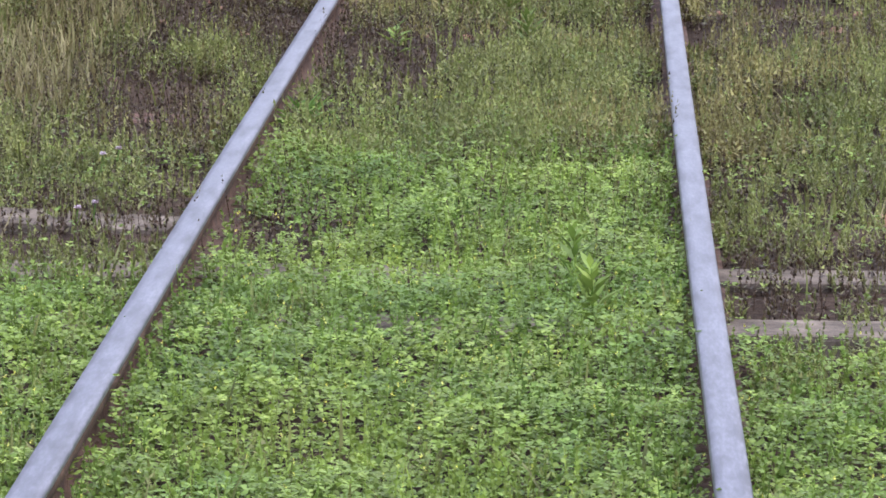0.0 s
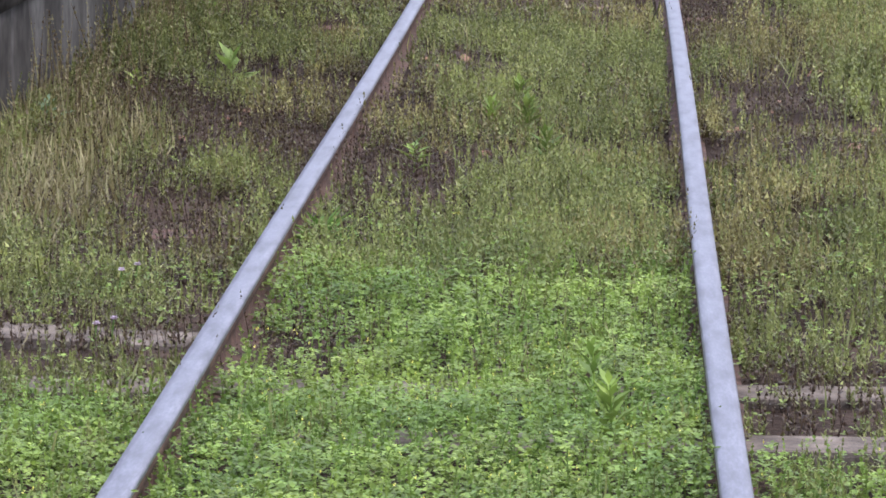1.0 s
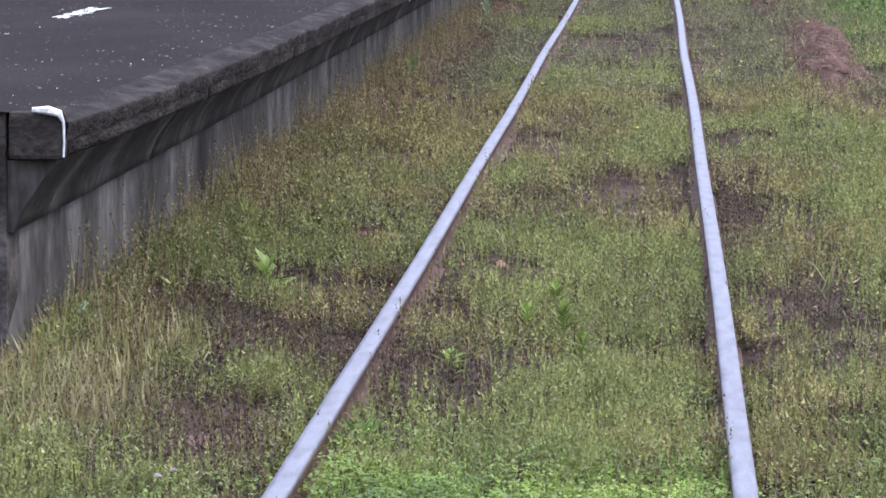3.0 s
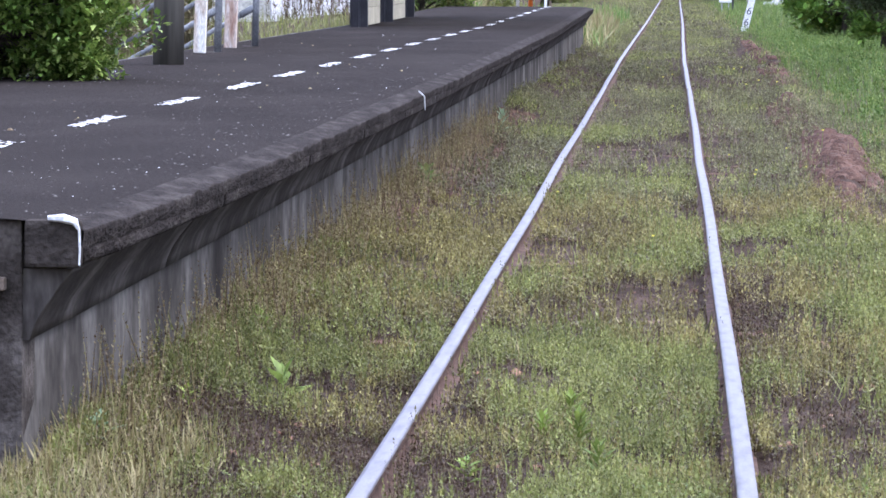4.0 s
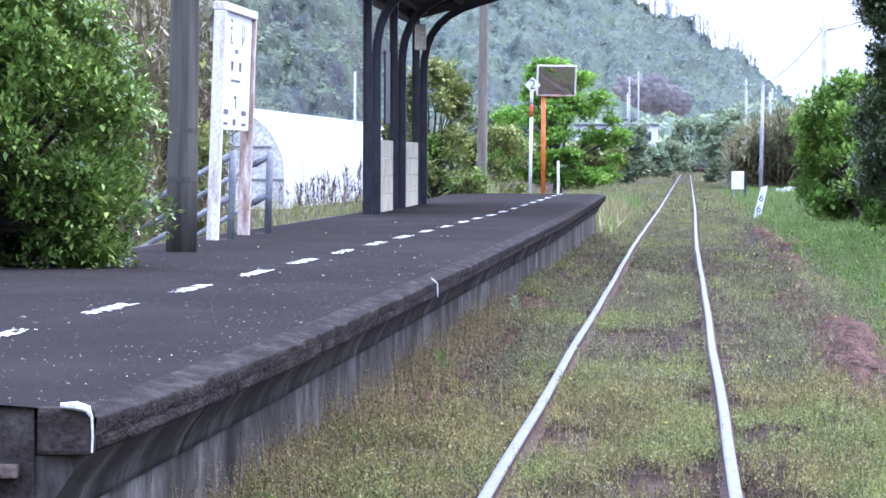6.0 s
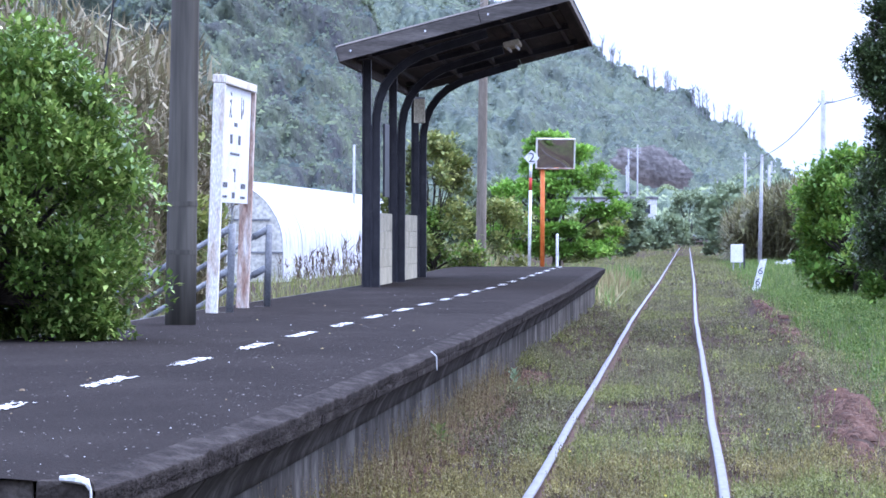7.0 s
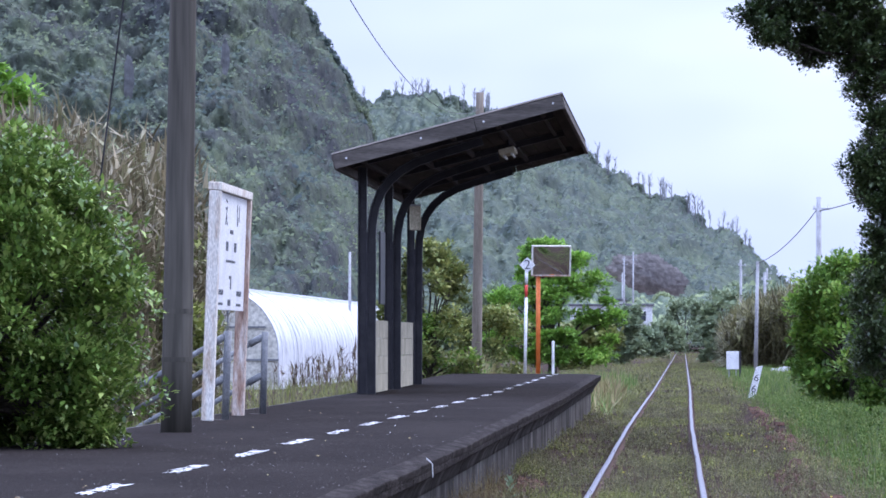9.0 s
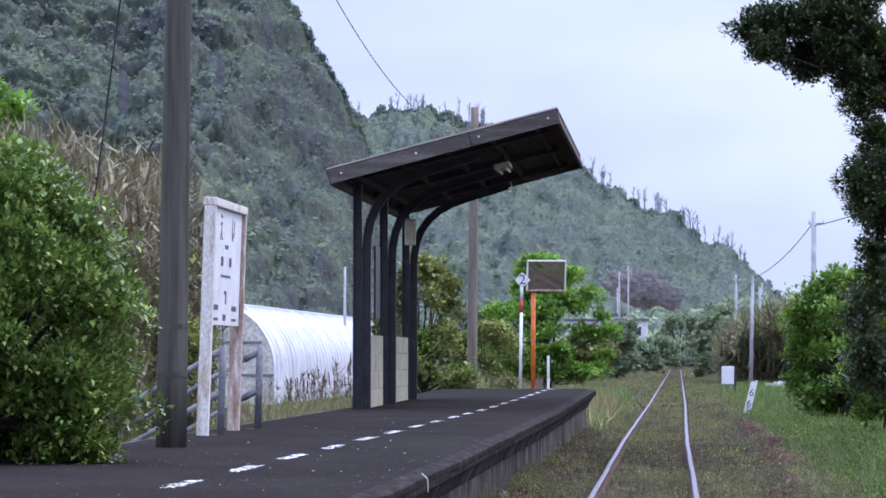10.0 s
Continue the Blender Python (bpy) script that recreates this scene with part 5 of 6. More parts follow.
def scatter_points(n, x0, x1, y0, y1, keep, r):
    x, y = r.uniform(x0, x1, n), r.uniform(y0, y1, n)
    clear = (np.abs(x - RAIL_L - np.interp(y, [28, 84, 147], [0, -0.07, 0])) > RAILGAP) & (np.abs(x - RAIL_R - np.interp(y, [28, 84, 147], [0, -0.07, 0])) > RAILGAP)
    ok = clear & (r.uniform(0, 1, n) < keep(x, y))
    ok &= ~((x < -1.97) & (y > 14.1) & (y < 97) & (x > -4.8))
    x, y = x[ok], y[ok]
    return np.stack([x, y, ground_z(x, y)], -1)


def stuff(name, label, category, VF, material):
    ob = array_mesh(name, VF[0], VF[1], material)
    return tagged(ob, label, category, kind="stuff")


def soft(v, a, b):
    return np.clip((v - a) / (b - a), 0, 1)


def box_in(x, y, x0, x1, y0, y1, s=0.08, sy=0.25):
    return soft(x, x0 - s, x0 + s) * (1 - soft(x, x1 - s, x1 + s)) * soft(y, y0 - sy, y0 + sy) * (1 - soft(y, y1 - sy, y1 + sy))


def bare(x, y):
    """Where the earth and the sleepers lie open."""
    b = box_in(x, y, 0.3, 0.72, 9.25, 9.5, 0.06, 0.06) + box_in(x, y, 0.3, 0.78, 9.6, 10.5, 0.06, 0.1) * 0.9 + box_in(x, y, 0.3, 0.8, 11.1, 11.3, 0.05, 0.08) * 0.8
    b = b + box_in(x, y, -1.5, -0.6, 10.3, 11.1, 0.1, 0.2) * 0.85 + box_in(x, y, 0.35, 0.75, 13.2, 13.5, 0.05, 0.1) + box_in(x, y, 0.3, 0.8, 16.2, 16.6, 0.05, 0.1)
    b = b + box_in(x, y, 0.28, 0.8, 13.0, 40, 0.05, 1.0) * np.clip(np.sin(y / 0.735 * 2 * pi) * 0.5 + 0.2, 0, 1) * 0.8
    b = b + box_in(x, y, -1.7, -0.4, 12.6, 17.5, 0.3, 0.7) * soft(fbm(x * 2.5, y * 1.4, 71), 0.34, 0.56) * 0.9
    b = b + box_in(x, y, -1.85, -0.98, 12.2, 16.8, 0.15, 0.5) * soft(fbm(x * 3.2, y * 1.6, 75), 0.3, 0.5) * 0.9 + box_in(x, y, -0.88, -0.5, 13.4, 16.4, 0.1, 0.4) * soft(fbm(x * 3, y * 1.6, 76), 0.35, 0.55) * 0.85
    b = b + box_in(x, y, 1.05, 1.6, 30, 50, 0.12, 3) * soft(fbm(x * 4, y * 0.5, 72), 0.35, 0.55) * 0.95 + box_in(x, y, 1.3, 1.9, 65, 110, 0.15, 4) * soft(fbm(x * 4, y * 0.3, 73), 0.4, 0.6) * 0.8
    xc = np.interp(y, [28, 40, 54, 79, 105], [0.95, 1.45, 1.4, 1.72, 1.5])
    b = b + np.exp(-((x - xc) / (0.13 + 0.0012 * y)) ** 2) * box_in(x, y, 0, 3, 28, 108, 0.1, 3) * (0.25 + 0.9 * fbm(x * 3, y * 0.6, 77)) * (0.2 + 0.8 * soft(fbm(x * 0.2, y * 0.11, 79), 0.4, 0.55))
    b = b + box_in(x, y, 0.27, 0.52, 18, 80, 0.06, 3) * soft(fbm(x * 3, y * 0.7, 78), 0.3, 0.55) * 0.8
    b = b + box_in(x, y, -2.0, -1.6, 27, 52, 0.1, 3) * 0.75
    return np.clip(b, 0, 1)


def lush(x, y):
    mid = 11.7 + 1.2 * (fbm(x * 2, y, 81) - 0.5)
    return np.where(x < RAIL_L, 1 - soft(y, 9.3, 10.0), np.where(x < RAIL_R, 1 - soft(y, mid - 0.8, mid + 1.6), (1 - soft(y, 8.6, 9.3)) * 0.9))


r1 = np.random.default_rng(101)
# clover carpet
p = scatter_points(32000, -1.5, 1.0, 6.6, 14.2, lambda x, y: (0.08 + 0.92 * lush(x, y)) * (1 - bare(x, y)), r1)
n = len(p)
lift = 0.025 + 0.13 * np.clip(fbm(p[:, 0] * 5, p[:, 1] * 3.5, 5) - 0.15, 0, 1) * r1.uniform(0.55, 1.15, n)
c = np.repeat(p, 9, 0)
c[:, :2] += r1.normal(0, 0.022, (len(c), 2))
c[:, 2] += np.repeat(lift, 9) * r1.uniform(0.35, 1.1, len(c))
y3 = np.repeat(r1.uniform(0, 2 * pi, n * 3), 3) + np.tile([0, 2.1, 4.2], n * 3)
c = np.repeat(c.reshape(-1, 3, 3)[:, 0], 3, 0)
stuff("clover_carpet", "bright green clover and small weeds between the rails", "clover", leaves(c, r1.uniform(0.009, 0.0148, len(c)), y3, r1.normal(0.25, 0.35, len(c)), ROUNDLEAF), L_CLOVER)


p = scatter_points(9000, -1.5, 1.0, 6.6, 12.2, lambda x, y: lush(x, y) * (1 - bare(x, y)) * (0.3 + 0.7 * soft(fbm(x * 5, y * 4, 17), 0.35, 0.6)), r1)
stuff("clover_stems", "taller clover sprigs rising from the carpet", "clover", sprigs(p, r1.uniform(0.05, 0.12, len(p)), 11, r1.uniform(0.01, 0.016, len(p)), r1, 0.3, ROUNDLEAF), L_CLOVER)


def clumped(m, k, sd, x0, x1, y0, y1, keep, r):
    """Places of weeds that stand in tufts."""
    c = scatter_points(m, x0, x1, y0, y1, keep, r)
    n = r.poisson(k, len(c)) + 1
    p = np.repeat(c, n, 0)
    tall = np.repeat(r.uniform(0.4, 1.4, len(c)), n) * r.uniform(0.7, 1.15, len(p))
    p[:, 0] += r.normal(0, sd, len(p))
    p[:, 1] += r.normal(0, sd * 1.6, len(p))
    gap = 0.04 + 0.0004 * np.maximum(p[:, 1], 0)
    sway = np.interp(p[:, 1], [28, 84, 147], [0, -0.07, 0])
    ok = (np.abs(p[:, 0] - RAIL_L - sway) > gap) & (np.abs(p[:, 0] - RAIL_R - sway) > gap) & ~((p[:, 0] < -1.97) & (p[:, 1] > 14.1) & (p[:, 1] < 97))
    return p[ok], tall[ok]


def two_tone_weeds(label, p, h, n, size, r, green):
    """Upright weeds, withered below and fresh at the top."""
    lean = r.normal(0, 0.11, (len(p), 2))
    stuff("weed_tops", label, "weeds", sprigs(p, h, n, size * 1.08, r, 0.65, TRI * np.array([0.85, 1, 1]), False, 0.34, 1.0, lean), green)
    if float(p[:, 1].min()) < 60:
        stuff("weed_stems", "dark withered lower stems of the weeds", "weeds", sprigs(p, h, 3, size * 0.8, r, 0.1, TRI, True, 0.05, 0.5, lean), L_BROWN)


# mixed meadow weeds
p, tall = clumped(8500, 5, 0.03, -2.1, 1.3, 7.0, 16.0, lambda x, y: (0.12 + 0.88 * (1 - lush(x, y))) * (1 - bare(x, y)) * (1 - 0.7 * soft(y, 14.0, 15.0)) * (0.15 + 0.85 * soft(fbm(x * 3, y * 2, 7), 0.38, 0.56)), r1)
two_tone_weeds("low yellowish green weeds between the rails", p, tall * r1.uniform(0.04, 0.095, len(p)), 12, r1.uniform(0.011, 0.018, len(p)), r1, L_MIX)


def weed_cover(x, y):
    """How thickly the upright weeds stand: broad patches broken by small gaps."""
    broad, small = fbm(x * 1.5, y * 0.75, 8), fbm(x * 6.0, y * 2.6, 18)
    thick = 0.12 * box_in(x, y, -0.86, 0.18, 11.5, 14.2, 0.15, 0.5) + 0.1 * box_in(x, y, -2.0, -1.4, 12.5, 20.0, 0.2, 1.0)
    return (1 - bare(x, y)) * (0.04 + 0.96 * soft(0.6 * broad + 0.4 * small + thick, 0.44, 0.54))


def freshness(x, y):
    """Where the weeds are green rather than olive."""
    f = fbm(x * 1.2 + 5, y * 0.6, 66)
    f = f + 0.3 * box_in(x, y, -2.1, -1.35, 12.0, 21.0, 0.15, 1.0) + 0.32 * box_in(x, y, -0.9, 0.2, 10.5, 14.2, 0.1, 0.5) + 0.16 * box_in(x, y, -0.5, 0.1, 14.0, 17.0, 0.2, 0.8) + 0.2 * box_in(x, y, 0.6, 1.5, 24.0, 29.0, 0.15, 1.0)
    return soft(f, 0.54, 0.66)


# upright tufts, finer near by
for (ya, yb, m, k, sd, nl, s0, h0) in ((11.8, 20, 4700, 8, 0.04, 12, 0.018, 0.13), (20, 32, 4300, 8, 0.055, 10, 0.022, 0.15), (32, 60, 4300, 8, 0.085, 8, 0.026, 0.16), (60, 135, 3600, 8, 0.14, 6, 0.038, 0.12), (135, 330, 2400, 8, 0.25, 5, 0.09, 0.11)):
    p, tall = clumped(m, k, sd, -2.0, 2.2, ya, yb, weed_cover, r1)
    green = r1.uniform(0, 1, len(p)) < freshness(p[:, 0], p[:, 1])
    for pick, leaf_stuff, words in ((~green, L_OLIVE if ya < 30 else L_FIELDWEED, "olive green upright weeds covering the track bed"), (green, L_MIX, "fresh green weeds among the olive ones of the track bed")):
        q, hh = p[pick], tall[pick] * h0
        two_tone_weeds(words, q, hh * r1.uniform(0.6, 1.1, len(q)), nl, s0 * r1.uniform(0.75, 1.25, len(q)), r1, leaf_stuff)
p, tall = clumped(5000, 4, 0.1, -4.5, 4.0, -20, 6.8, lambda x, y: 1.0 + 0 * x, r1)
two_tone_weeds("low green weeds on the track bed behind", p, tall * 0.12, 5, np.full(len(p), 0.04), r1, L_MIX)
# withered sprigs on the open earth
p = scatter_points(20000, -2.0, 1.1, 9.5, 24.0, lambda x, y: (0.12 + 0.9 * bare(x, y)) * (1 - box_in(x, y, 0.3, 0.72, 9.25, 9.45, 0.05, 0.05)), r1)
stuff("withered_weeds", "dark withered weed stalks on bare earth", "weeds", sprigs(p, 0.11 * r1.uniform(0.5, 1.3, len(p)), 12, r1.uniform(0.01, 0.018, len(p)), r1, 0.3, TRI), L_BROWN)
# russet weeds at the wall's foot
p = scatter_points(6500, -2.02, -1.5, 14.3, 46, lambda x, y: (1 - soft(x, -1.95 + 0.12 * np.sin(y), -1.6)) * (0.35 + 0.65 * soft(fbm(x * 3, y * 1.2, 37), 0.36, 0.55)), r1)
stuff("russet_weeds", "rusty brown weeds along the foot of the wall", "weeds", sprigs(p, 0.11 + 0.24 * r1.uniform(0, 1, len(p)) ** 1.5, 18, r1.uniform(0.012, 0.02, len(p)), r1, 0.35, TRI), L_RUSSET)


def blades(p, length, r, tilt=1.15, spread=0.35, shape=THIN):
    return leaves(p, length, r.uniform(0, 2 * pi, len(p)), r.normal(tilt, spread, len(p)), shape)


# grass tufts
p = scatter_points(9000, -2.1, 1.4, 7.0, 30, lambda x, y: soft(fbm(x * 2.2, y * 1.1, 55), 0.52, 0.68) * 0.8 + box_in(x, y, -2.1, -1.55, 12.8, 15.6) * 0.9 + box_in(x, y, 0.55, 1.3, 10.5, 24) * 0.3, r1)
stuff("grass_tufts", "pale green grass blades among the weeds", "grass", blades(p, r1.uniform(0.05, 0.14, len(p)), r1, shape=BLADE), L_MIX)
p = scatter_points(5000, -2.1, 1.6, 10.5, 60, lambda x, y: 0.25 + box_in(x, y, -2.05, -1.5, 13.0, 15.4) + box_in(x, y, 0.4, 1.2, 11.4, 13.2), r1)
stuff("dry_grass", "dry straw-coloured grass blades among the weeds", "grass", blades(p, r1.uniform(0.05, 0.17, len(p)), r1, 0.8, 0.5), L_STRAW)
p = scatter_points(9500, -2.1, -1.45, 12.6, 15.8, lambda x, y: box_in(x, y, -2.08, -1.58, 12.9, 15.3, 0.12, 0.5), r1)
stuff("straw_patch", "pale yellowish grass patch beside the wall", "grass", blades(p, r1.uniform(0.05, 0.15, len(p)), r1, 0.75, 0.5, THIN * np.array([1.6, 1, 1])), L_STRAW)
p = scatter_points(3200, -2.1, -1.45, 12.6, 16.8, lambda x, y: box_in(x, y, -2.1, -1.5, 13.0, 16.3, 0.12, 0.5), r1)
stuff("grass_patch", "fresh green grass patch beside the wall", "grass", blades(p, r1.uniform(0.04, 0.11, len(p)), r1, 0.9, 0.45), L_MIX)
p, tall = clumped(900, 5, 0.05, 0.75, 1.6, 16.0, 25.0, lambda x, y: box_in(x, y, 0.85, 1.6, 16.5, 24.0, 0.15, 0.8), r1)
stuff("yellow_weeds", "yellow-green upright weeds beside the track", "weeds", sprigs(p, tall * r1.uniform(0.1, 0.2, len(p)), 16, r1.uniform(0.018, 0.03, len(p)), r1, 0.4, TRI), L_MIX)
# right bank and beyond
for ya, yb, nn, s in ((20, 60, 26000, 0.2), (60, 130, 30000, 0.26), (130, 260, 14000, 0.4)):
    p = scatter_points(nn, 1.3, 6.5, ya, yb, lambda x, y: (1 - bare(x, y)) * soft(x + 0.5 * (fbm(x * 2, y * 0.4, 91) - 0.5), 1.5, 2.0), r1)
    w = p.copy()
    stuff("bank_grass", "lush green grass on the bank beside the line", "grass", blades(w, s * r1.uniform(0.4, 1.0, len(w)), r1, 1.05, 0.4), L_BANK)
for ya, yb, x0, x1, nn, s in ((97, 150, -5.5, -1.3, 9000, 0.5), (150, 300, -6, 2.0, 9000, 0.6), (300, 620, -6, 6, 6000, 0.9)):
    p = scatter_points(nn, x0, x1, ya, yb, lambda x, y: 1 - box_in(x, y, -1.2, 0.5, 90, 700) * 0.6, r1)
    stuff("verge_grass", "pale rough grass along the far line", "grass", blades(p, 0.65 * s * r1.uniform(0.3, 0.9, len(p)), r1, 0.9, 0.5), L_MIX)
p = scatter_points(16000, -8.0, -4.82, 18, 125, lambda x, y: 1 - soft(-x, 6.5, 8.0) * 0.5, r1)
stuff("rear_grass", "yellow-green grass behind the platform", "grass", blades(p, r1.uniform(0.08, 0.22, len(p)), r1, 0.9, 0.5), L_MIX)
p = scatter_points(12000, -22.0, -7.0, 100, 230, lambda x, y: 1.0 + 0 * x, r1)
stuff("field_grass", "rough grass in front of the greenhouse", "grass", blades(p, r1.uniform(0.2, 0.6, len(p)), r1, 0.9, 0.5), L_MIX)

for ya, yb, m, s0 in ((22, 60, 700, 0.04), (60, 130, 800, 0.06)):
    p, tall = clumped(m, 4, 0.12, 1.5, 6.0, ya, yb, lambda x, y: (1 - bare(x, y)) * soft(x, 1.6, 2.2) * soft(fbm(x * 0.9, y * 0.25, 93), 0.4, 0.6), r1)
    stuff("bank_weeds", "broad-leaved green weeds on the bank", "weeds", sprigs(p, tall * r1.uniform(0.12, 0.35, len(p)), 10, s0 * r1.uniform(0.7, 1.3, len(p)), r1), L_BANK)


# ---- single plants ----


def leafy_plant(name, label, x, y, h, n, size, material, seed, flat=0.5, shape=LEAF, width=0.55):
    """One taller weed: a stem with long leaves."""
    r = np.random.default_rng(seed)
    z = float(ground_z(np.array(x), np.array(y)))
    t = thing(name, label, "plant", (x, y, z), "taller weeds of the track bed")
    bm = bmesh.new()
    sweep(bm, [(0, 0, -0.01), (0.05 * h, 0, h * 0.5), (0.02 * h, 0.03 * h, h)], [0.004, 0.003, 0.0015], 6)
    part("stem", bm, material, t)
    sh = shape * np.array([width, 1, 1])
    f = np.linspace(0.1, 1, n)
    pos = np.stack([0.03 * h * np.sin(f * 3), 0.02 * h * f, h * f], -1)
    V, F = leaves(pos, size * (1.1 - 0.5 * f) * r.uniform(0.8, 1.2, n), np.arange(n) * 2.4 + r.uniform(0, 6), flat + 0.5 * f + r.normal(0, 0.15, n), sh)
    array_mesh("foliage", V, F, material, t)
    return t


leafy_plant("leafy_weed", "upright green weed with long narrow leaves among clover", -0.02, 9.42, 0.14, 22, 0.085, L_CLOVER, 1)
leafy_plant("leafy_weed", "upright green weed with long narrow leaves among clover", -0.06, 9.85, 0.15, 20, 0.07, L_CLOVER, 2)
leafy_plant("leafy_weed", "bushy green weed with narrow leaves", -0.32, 15.6, 0.13, 26, 0.09, L_CLOVER, 3)
leafy_plant("leafy_weed", "bushy green weed with narrow leaves", -0.45, 15.7, 0.12, 24, 0.08, L_CLOVER, 4)
leafy_plant("leafy_weed", "bushy green weed with narrow leaves", -0.24, 14.6, 0.13, 22, 0.09, L_CLOVER, 5)
leafy_plant("leafy_weed", "bushy green weed with narrow leaves", -0.36, 16.3, 0.13, 22, 0.08, L_CLOVER, 15)
leafy_plant("leafy_weed", "small green weed with spreading leaves", -0.66, 14.6, 0.09, 14, 0.08, L_CLOVER, 6, 0.2)
leafy_plant("grass_tuft", "fine green grass tuft beside the rail", -0.83, 12.75, 0.05, 30, 0.13, L_GRASS, 7, 0.35, LEAF, 0.3)
leafy_plant("silvery_weed", "silvery pale weed with broad leaves", -1.88, 14.9, 0.08, 16, 0.1, L_SILVER, 8, 0.2, LEAF, 0.6)
leafy_plant("dock_weed", "light green weed with broad leaves", -1.47, 17.2, 0.1, 7, 0.14, L_CLOVER, 9, 0.35, LEAF, 0.8)
leafy_plant("dock_weed", "light green weed with broad leaves", -1.75, 16.4, 0.07, 6, 0.08, L_CLOVER, 10, 0.35, LEAF, 0.9)
leafy_plant("dock_weed", "light green weed with broad leaves by the wall", -1.8, 33.2, 0.14, 18, 0.16, L_GRASS, 11, 0.2, LEAF, 0.8)
leafy_plant("dock_weed", "light green weed with broad leaves by the wall", -1.75, 19.4, 0.1, 10, 0.1, L_CLOVER, 12, 0.3, LEAF, 0.8)
leafy_plant("dock_weed", "pale weed by the foot of the wall", -1.72, 45.5, 0.22, 14, 0.12, L_SILVER, 13, 0.4, LEAF, 0.8)
leafy_plant("leafy_weed", "small green weed with spreading leaves", 0.42, 12.4, 0.07, 8, 0.07, L_CLOVER, 14, 0.2, LEAF, 0.8)

# small flowers
p = scatter_points(420, -1.3, 0.9, 7.0, 10.6, lambda x, y: lush(x, y), r1)
p[:, 2] += r1.uniform(0.07, 0.1, len(p))
stuff("clover_flowers", "tiny yellow clover flowers", "flowers", sprigs(p, np.full(len(p), 0.006), 4, np.full(len(p), 0.005), r1, stem=False), L_FLOWER)


def flower(x, y, h, s, material, label):
    z = float(ground_z(np.array(x), np.array(y)))
    t = thing("wild_flower", label, "flower", (x, y, z), "wild flowers of the track bed")
    bm = bmesh.new()
    sweep(bm, [(0, 0, 0), (0.01, 0, h)], 0.002, 5)
    part("stem", bm, L_GRASS, t)
    n = 12
    V, F = leaves(np.repeat([[0.01, 0, h]], n, 0), np.full(n, s), np.linspace(0, 2 * pi, n, False), np.tile([0.3, 0.8], n // 2), ROUNDLEAF)
    array_mesh("petal_ring", V, F, material, t)


flower(-0.467, 12.8, 0.09, 0.014, L_FLOWER, "small yellow flower on a thin stem")
for k in range(24):
    x, y = r1.uniform(-0.8, 1.6), r1.uniform(24, 75)
    if abs(x - RAIL_R) > 0.12:
        flower(x, y, r1.uniform(0.12, 0.2), 0.008 + 0.0002 * y, L_FLOWER, "small yellow flower on a thin stem")
for x, y in ((-1.23, 10.6), (-1.2, 10.7), (-1.28, 11.6), (-1.25, 11.7)):
    flower(x, y, 0.08, 0.012, L_PINK, "small pale pink flower on a thin stem")


def grit(name, label, n, x0, x1, y0, y1, z, smin, smax, material, seed):
    """Loose chips and crumbs lying on a surface."""
    r = np.random.default_rng(seed)
    base = np.array([(-1, -0.7, 0), (1, -0.6, 0), (0.8, 0.8, 0), (-0.9, 0.7, 0), (-0.5, -0.4, 0.7), (0.6, -0.3, 0.6), (0.4, 0.5, 0.7), (-0.5, 0.4, 0.6)])
    quads = np.array([(4, 5, 6, 7), (0, 1, 5, 4), (1, 2, 6, 5), (2, 3, 7, 6), (3, 0, 4, 7)])
    x, y = r.uniform(x0, x1, n), r.uniform(y0, y1, n)
    zz = ground_z(x, y) if z is None else np.full(n, z)
    R = turns(r.uniform(0, 6.28, n), r.normal(0, 0.15, n))
    s = smin + (smax - smin) * r.uniform(0, 1, n) ** 3
    V = np.einsum("nij,kj->nki", R, base) * s[:, None, None] + np.stack([x, y, zz], -1)[:, None, :]
    F = (np.arange(n) * 8)[:, None, None] + quads[None]
    return stuff(name, label, "debris", (V.reshape(-1, 3), F.reshape(-1, 4)), material)


grit("paint_flakes", "white paint flakes and pebbles scattered over the platform", 90, -4.4, -1.9, 15, 60, PZ, 0.0015, 0.006, M_WHITELINE, 201)
grit("dead_leaves", "brown dead leaves lying on the platform", 26, -4.6, -1.9, 18, 50, PZ + 0.001, 0.005, 0.014, L_RUSSET, 202)
grit("soil_crumbs", "dark crumbs of earth on the track bed", 4000, -2.1, 1.2, 7.5, 26, None, 0.003, 0.018, M_SOIL, 203)
for a, b, x0, x1, n, s1 in ((28, 34, 0.85, 1.3, 500, 0.05), (34, 43, 1.05, 1.62, 1500, 0.075), (43, 50, 1.1, 1.4, 260, 0.06), (50, 56, 1.1, 1.4, 500, 0.07), (62, 78, 1.4, 1.8, 500, 0.08), (80, 104, 1.45, 1.85, 400, 0.09)):
    grit("red_soil_lumps", "lumps of brown earth heaped beside the line", n, x0, x1, a, b, None, 0.01, s1, M_REDSOIL, 204 + a)
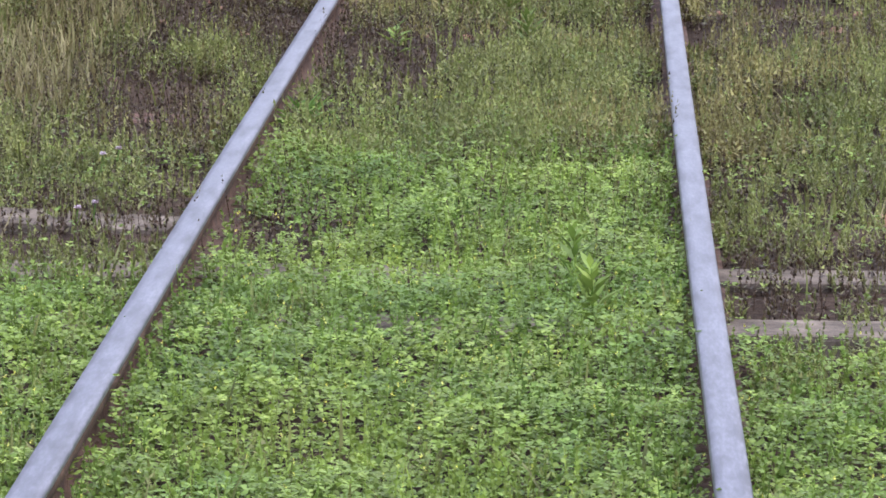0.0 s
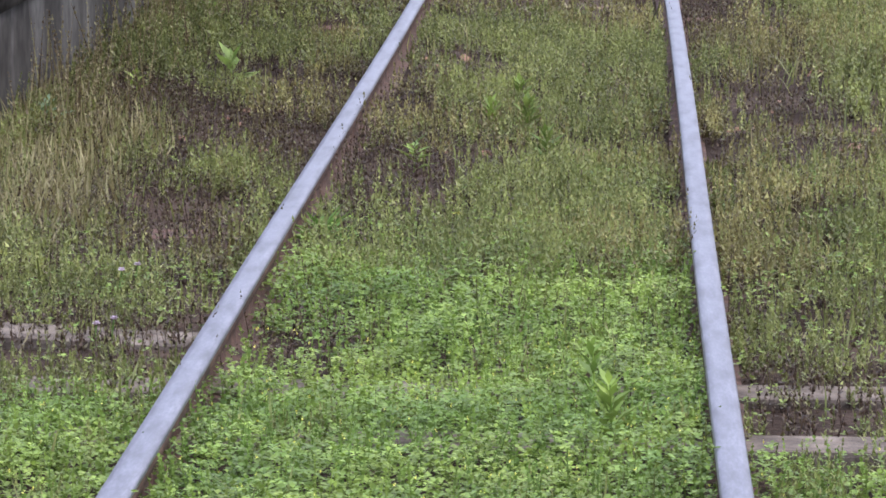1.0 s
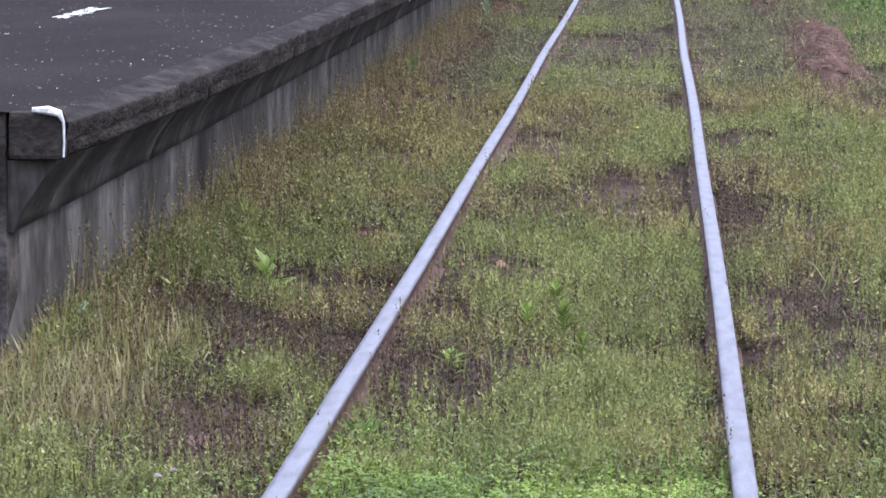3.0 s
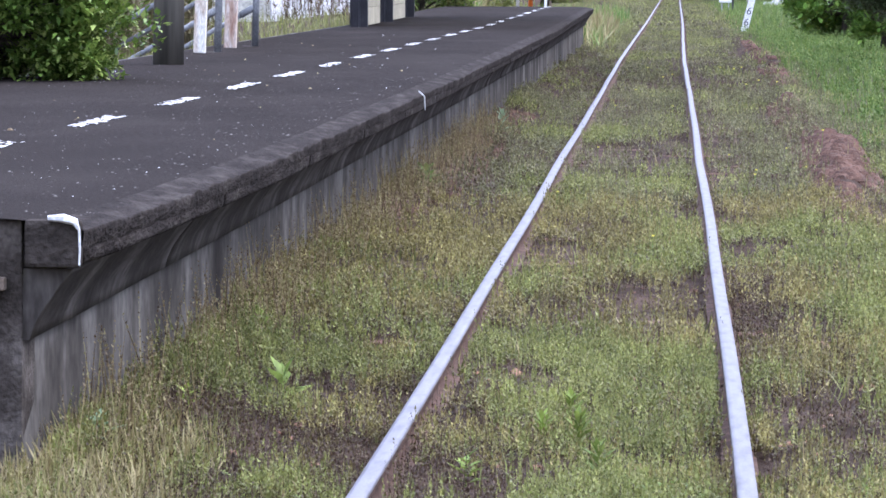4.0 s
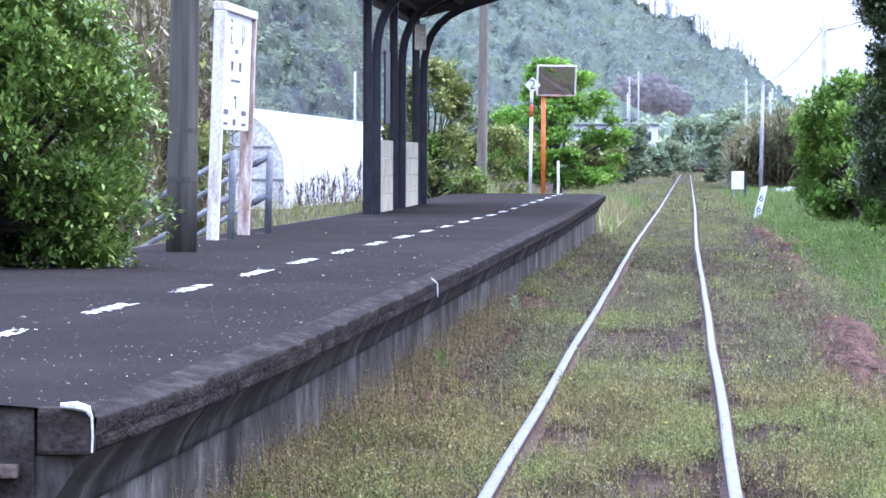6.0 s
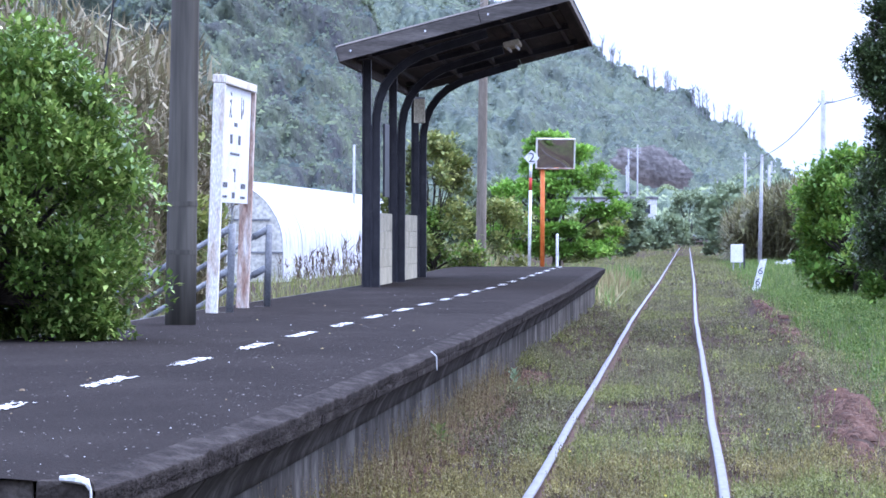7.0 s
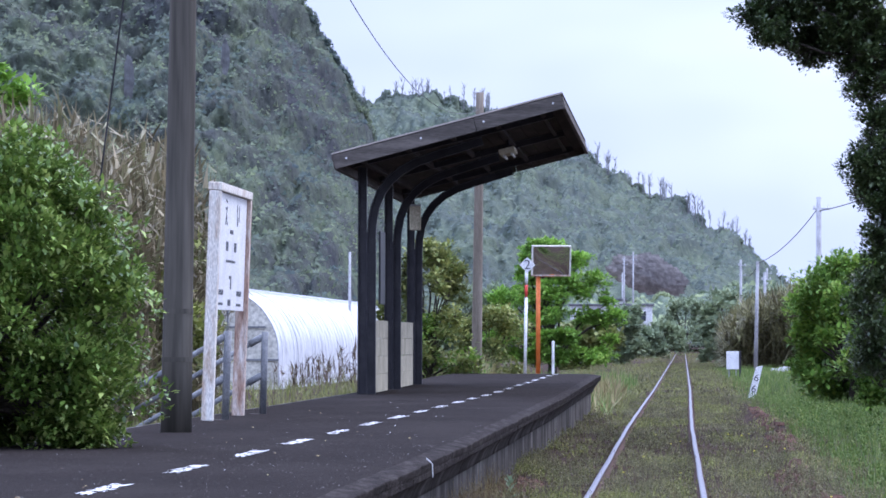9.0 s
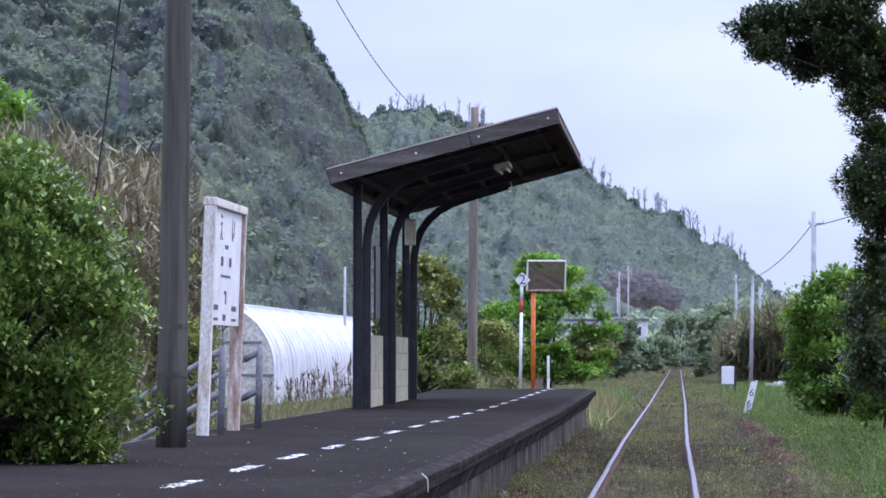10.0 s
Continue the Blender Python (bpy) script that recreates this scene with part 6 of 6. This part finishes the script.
grit("red_soil_lumps", "lumps of reddish earth along the foot of the wall", 1500, -1.96, -1.55, 27, 52, None, 0.01, 0.05, M_REDSOIL, 206)
grit("brick_chips", "reddish chips of rotten sleeper timber", 60, -1.6, 0.9, 10.5, 24, None, 0.01, 0.035, M_REDSOIL, 207)
grit("wood_chips", "pale chips of wood on the earth", 120, -1.6, 0.9, 9.5, 20, None, 0.004, 0.02, M_SLEEPER, 208)
grit("loose_grit", "fine grey grit lying on the worn platform deck", 4000, -4.6, -1.8, 14.3, 34, PZ - 0.001, 0.0015, 0.007, M_SLAB, 209)
grit("pale_grit", "fine pale grit lying on the worn platform deck", 500, -4.6, -1.8, 14.3, 45, PZ - 0.001, 0.001, 0.004, M_CEMENTPOLE, 210)
grit("brick_fragments", "weathered terracotta brick fragments on the earth", 26, -1.6, -0.1, 12.5, 19, None, 0.012, 0.035, M_BRICK, 211)
grit("brick_fragments", "weathered reddish stones beside the rail", 30, 0.3, 0.9, 11, 24, None, 0.012, 0.04, M_BRICK, 212)
cane_thicket("reed_stalks", "sparse dark reed stalks in front of the greenhouse", -12.6, -9.4, 137, 146, lambda x, y: 0.7 + 0.9 * (x + 12.6) / 3.2, 70, L_BROWN, 68, 0.35)
p = scatter_points(5200, -5.2, -1.6, 98.5, 128, lambda x, y: 0.4 + 0.6 * soft(fbm(x, y * 0.3, 19), 0.35, 0.6), r1)
stuff("tall_grass", "tall pale grass beyond the platform end", "grass", blades(p, r1.uniform(0.3, 0.8, len(p)), r1, 1.1, 0.3), L_STRAW)
p = scatter_points(4200, -5.2, -1.6, 98.5, 160, lambda x, y: 0.4 + 0.6 * soft(fbm(x, y * 0.3, 29), 0.35, 0.6), r1)
stuff("tall_grass", "tall green grass beyond the platform end", "grass", blades(p, r1.uniform(0.25, 0.7, len(p)), r1, 1.1, 0.3), L_GRASS)
grit("stone_heap", "heap of pale grey stones beyond the distance post", 40, 4.5, 6.2, 226, 234, None, 0.12, 0.4, M_CEMENTPOLE, 230)
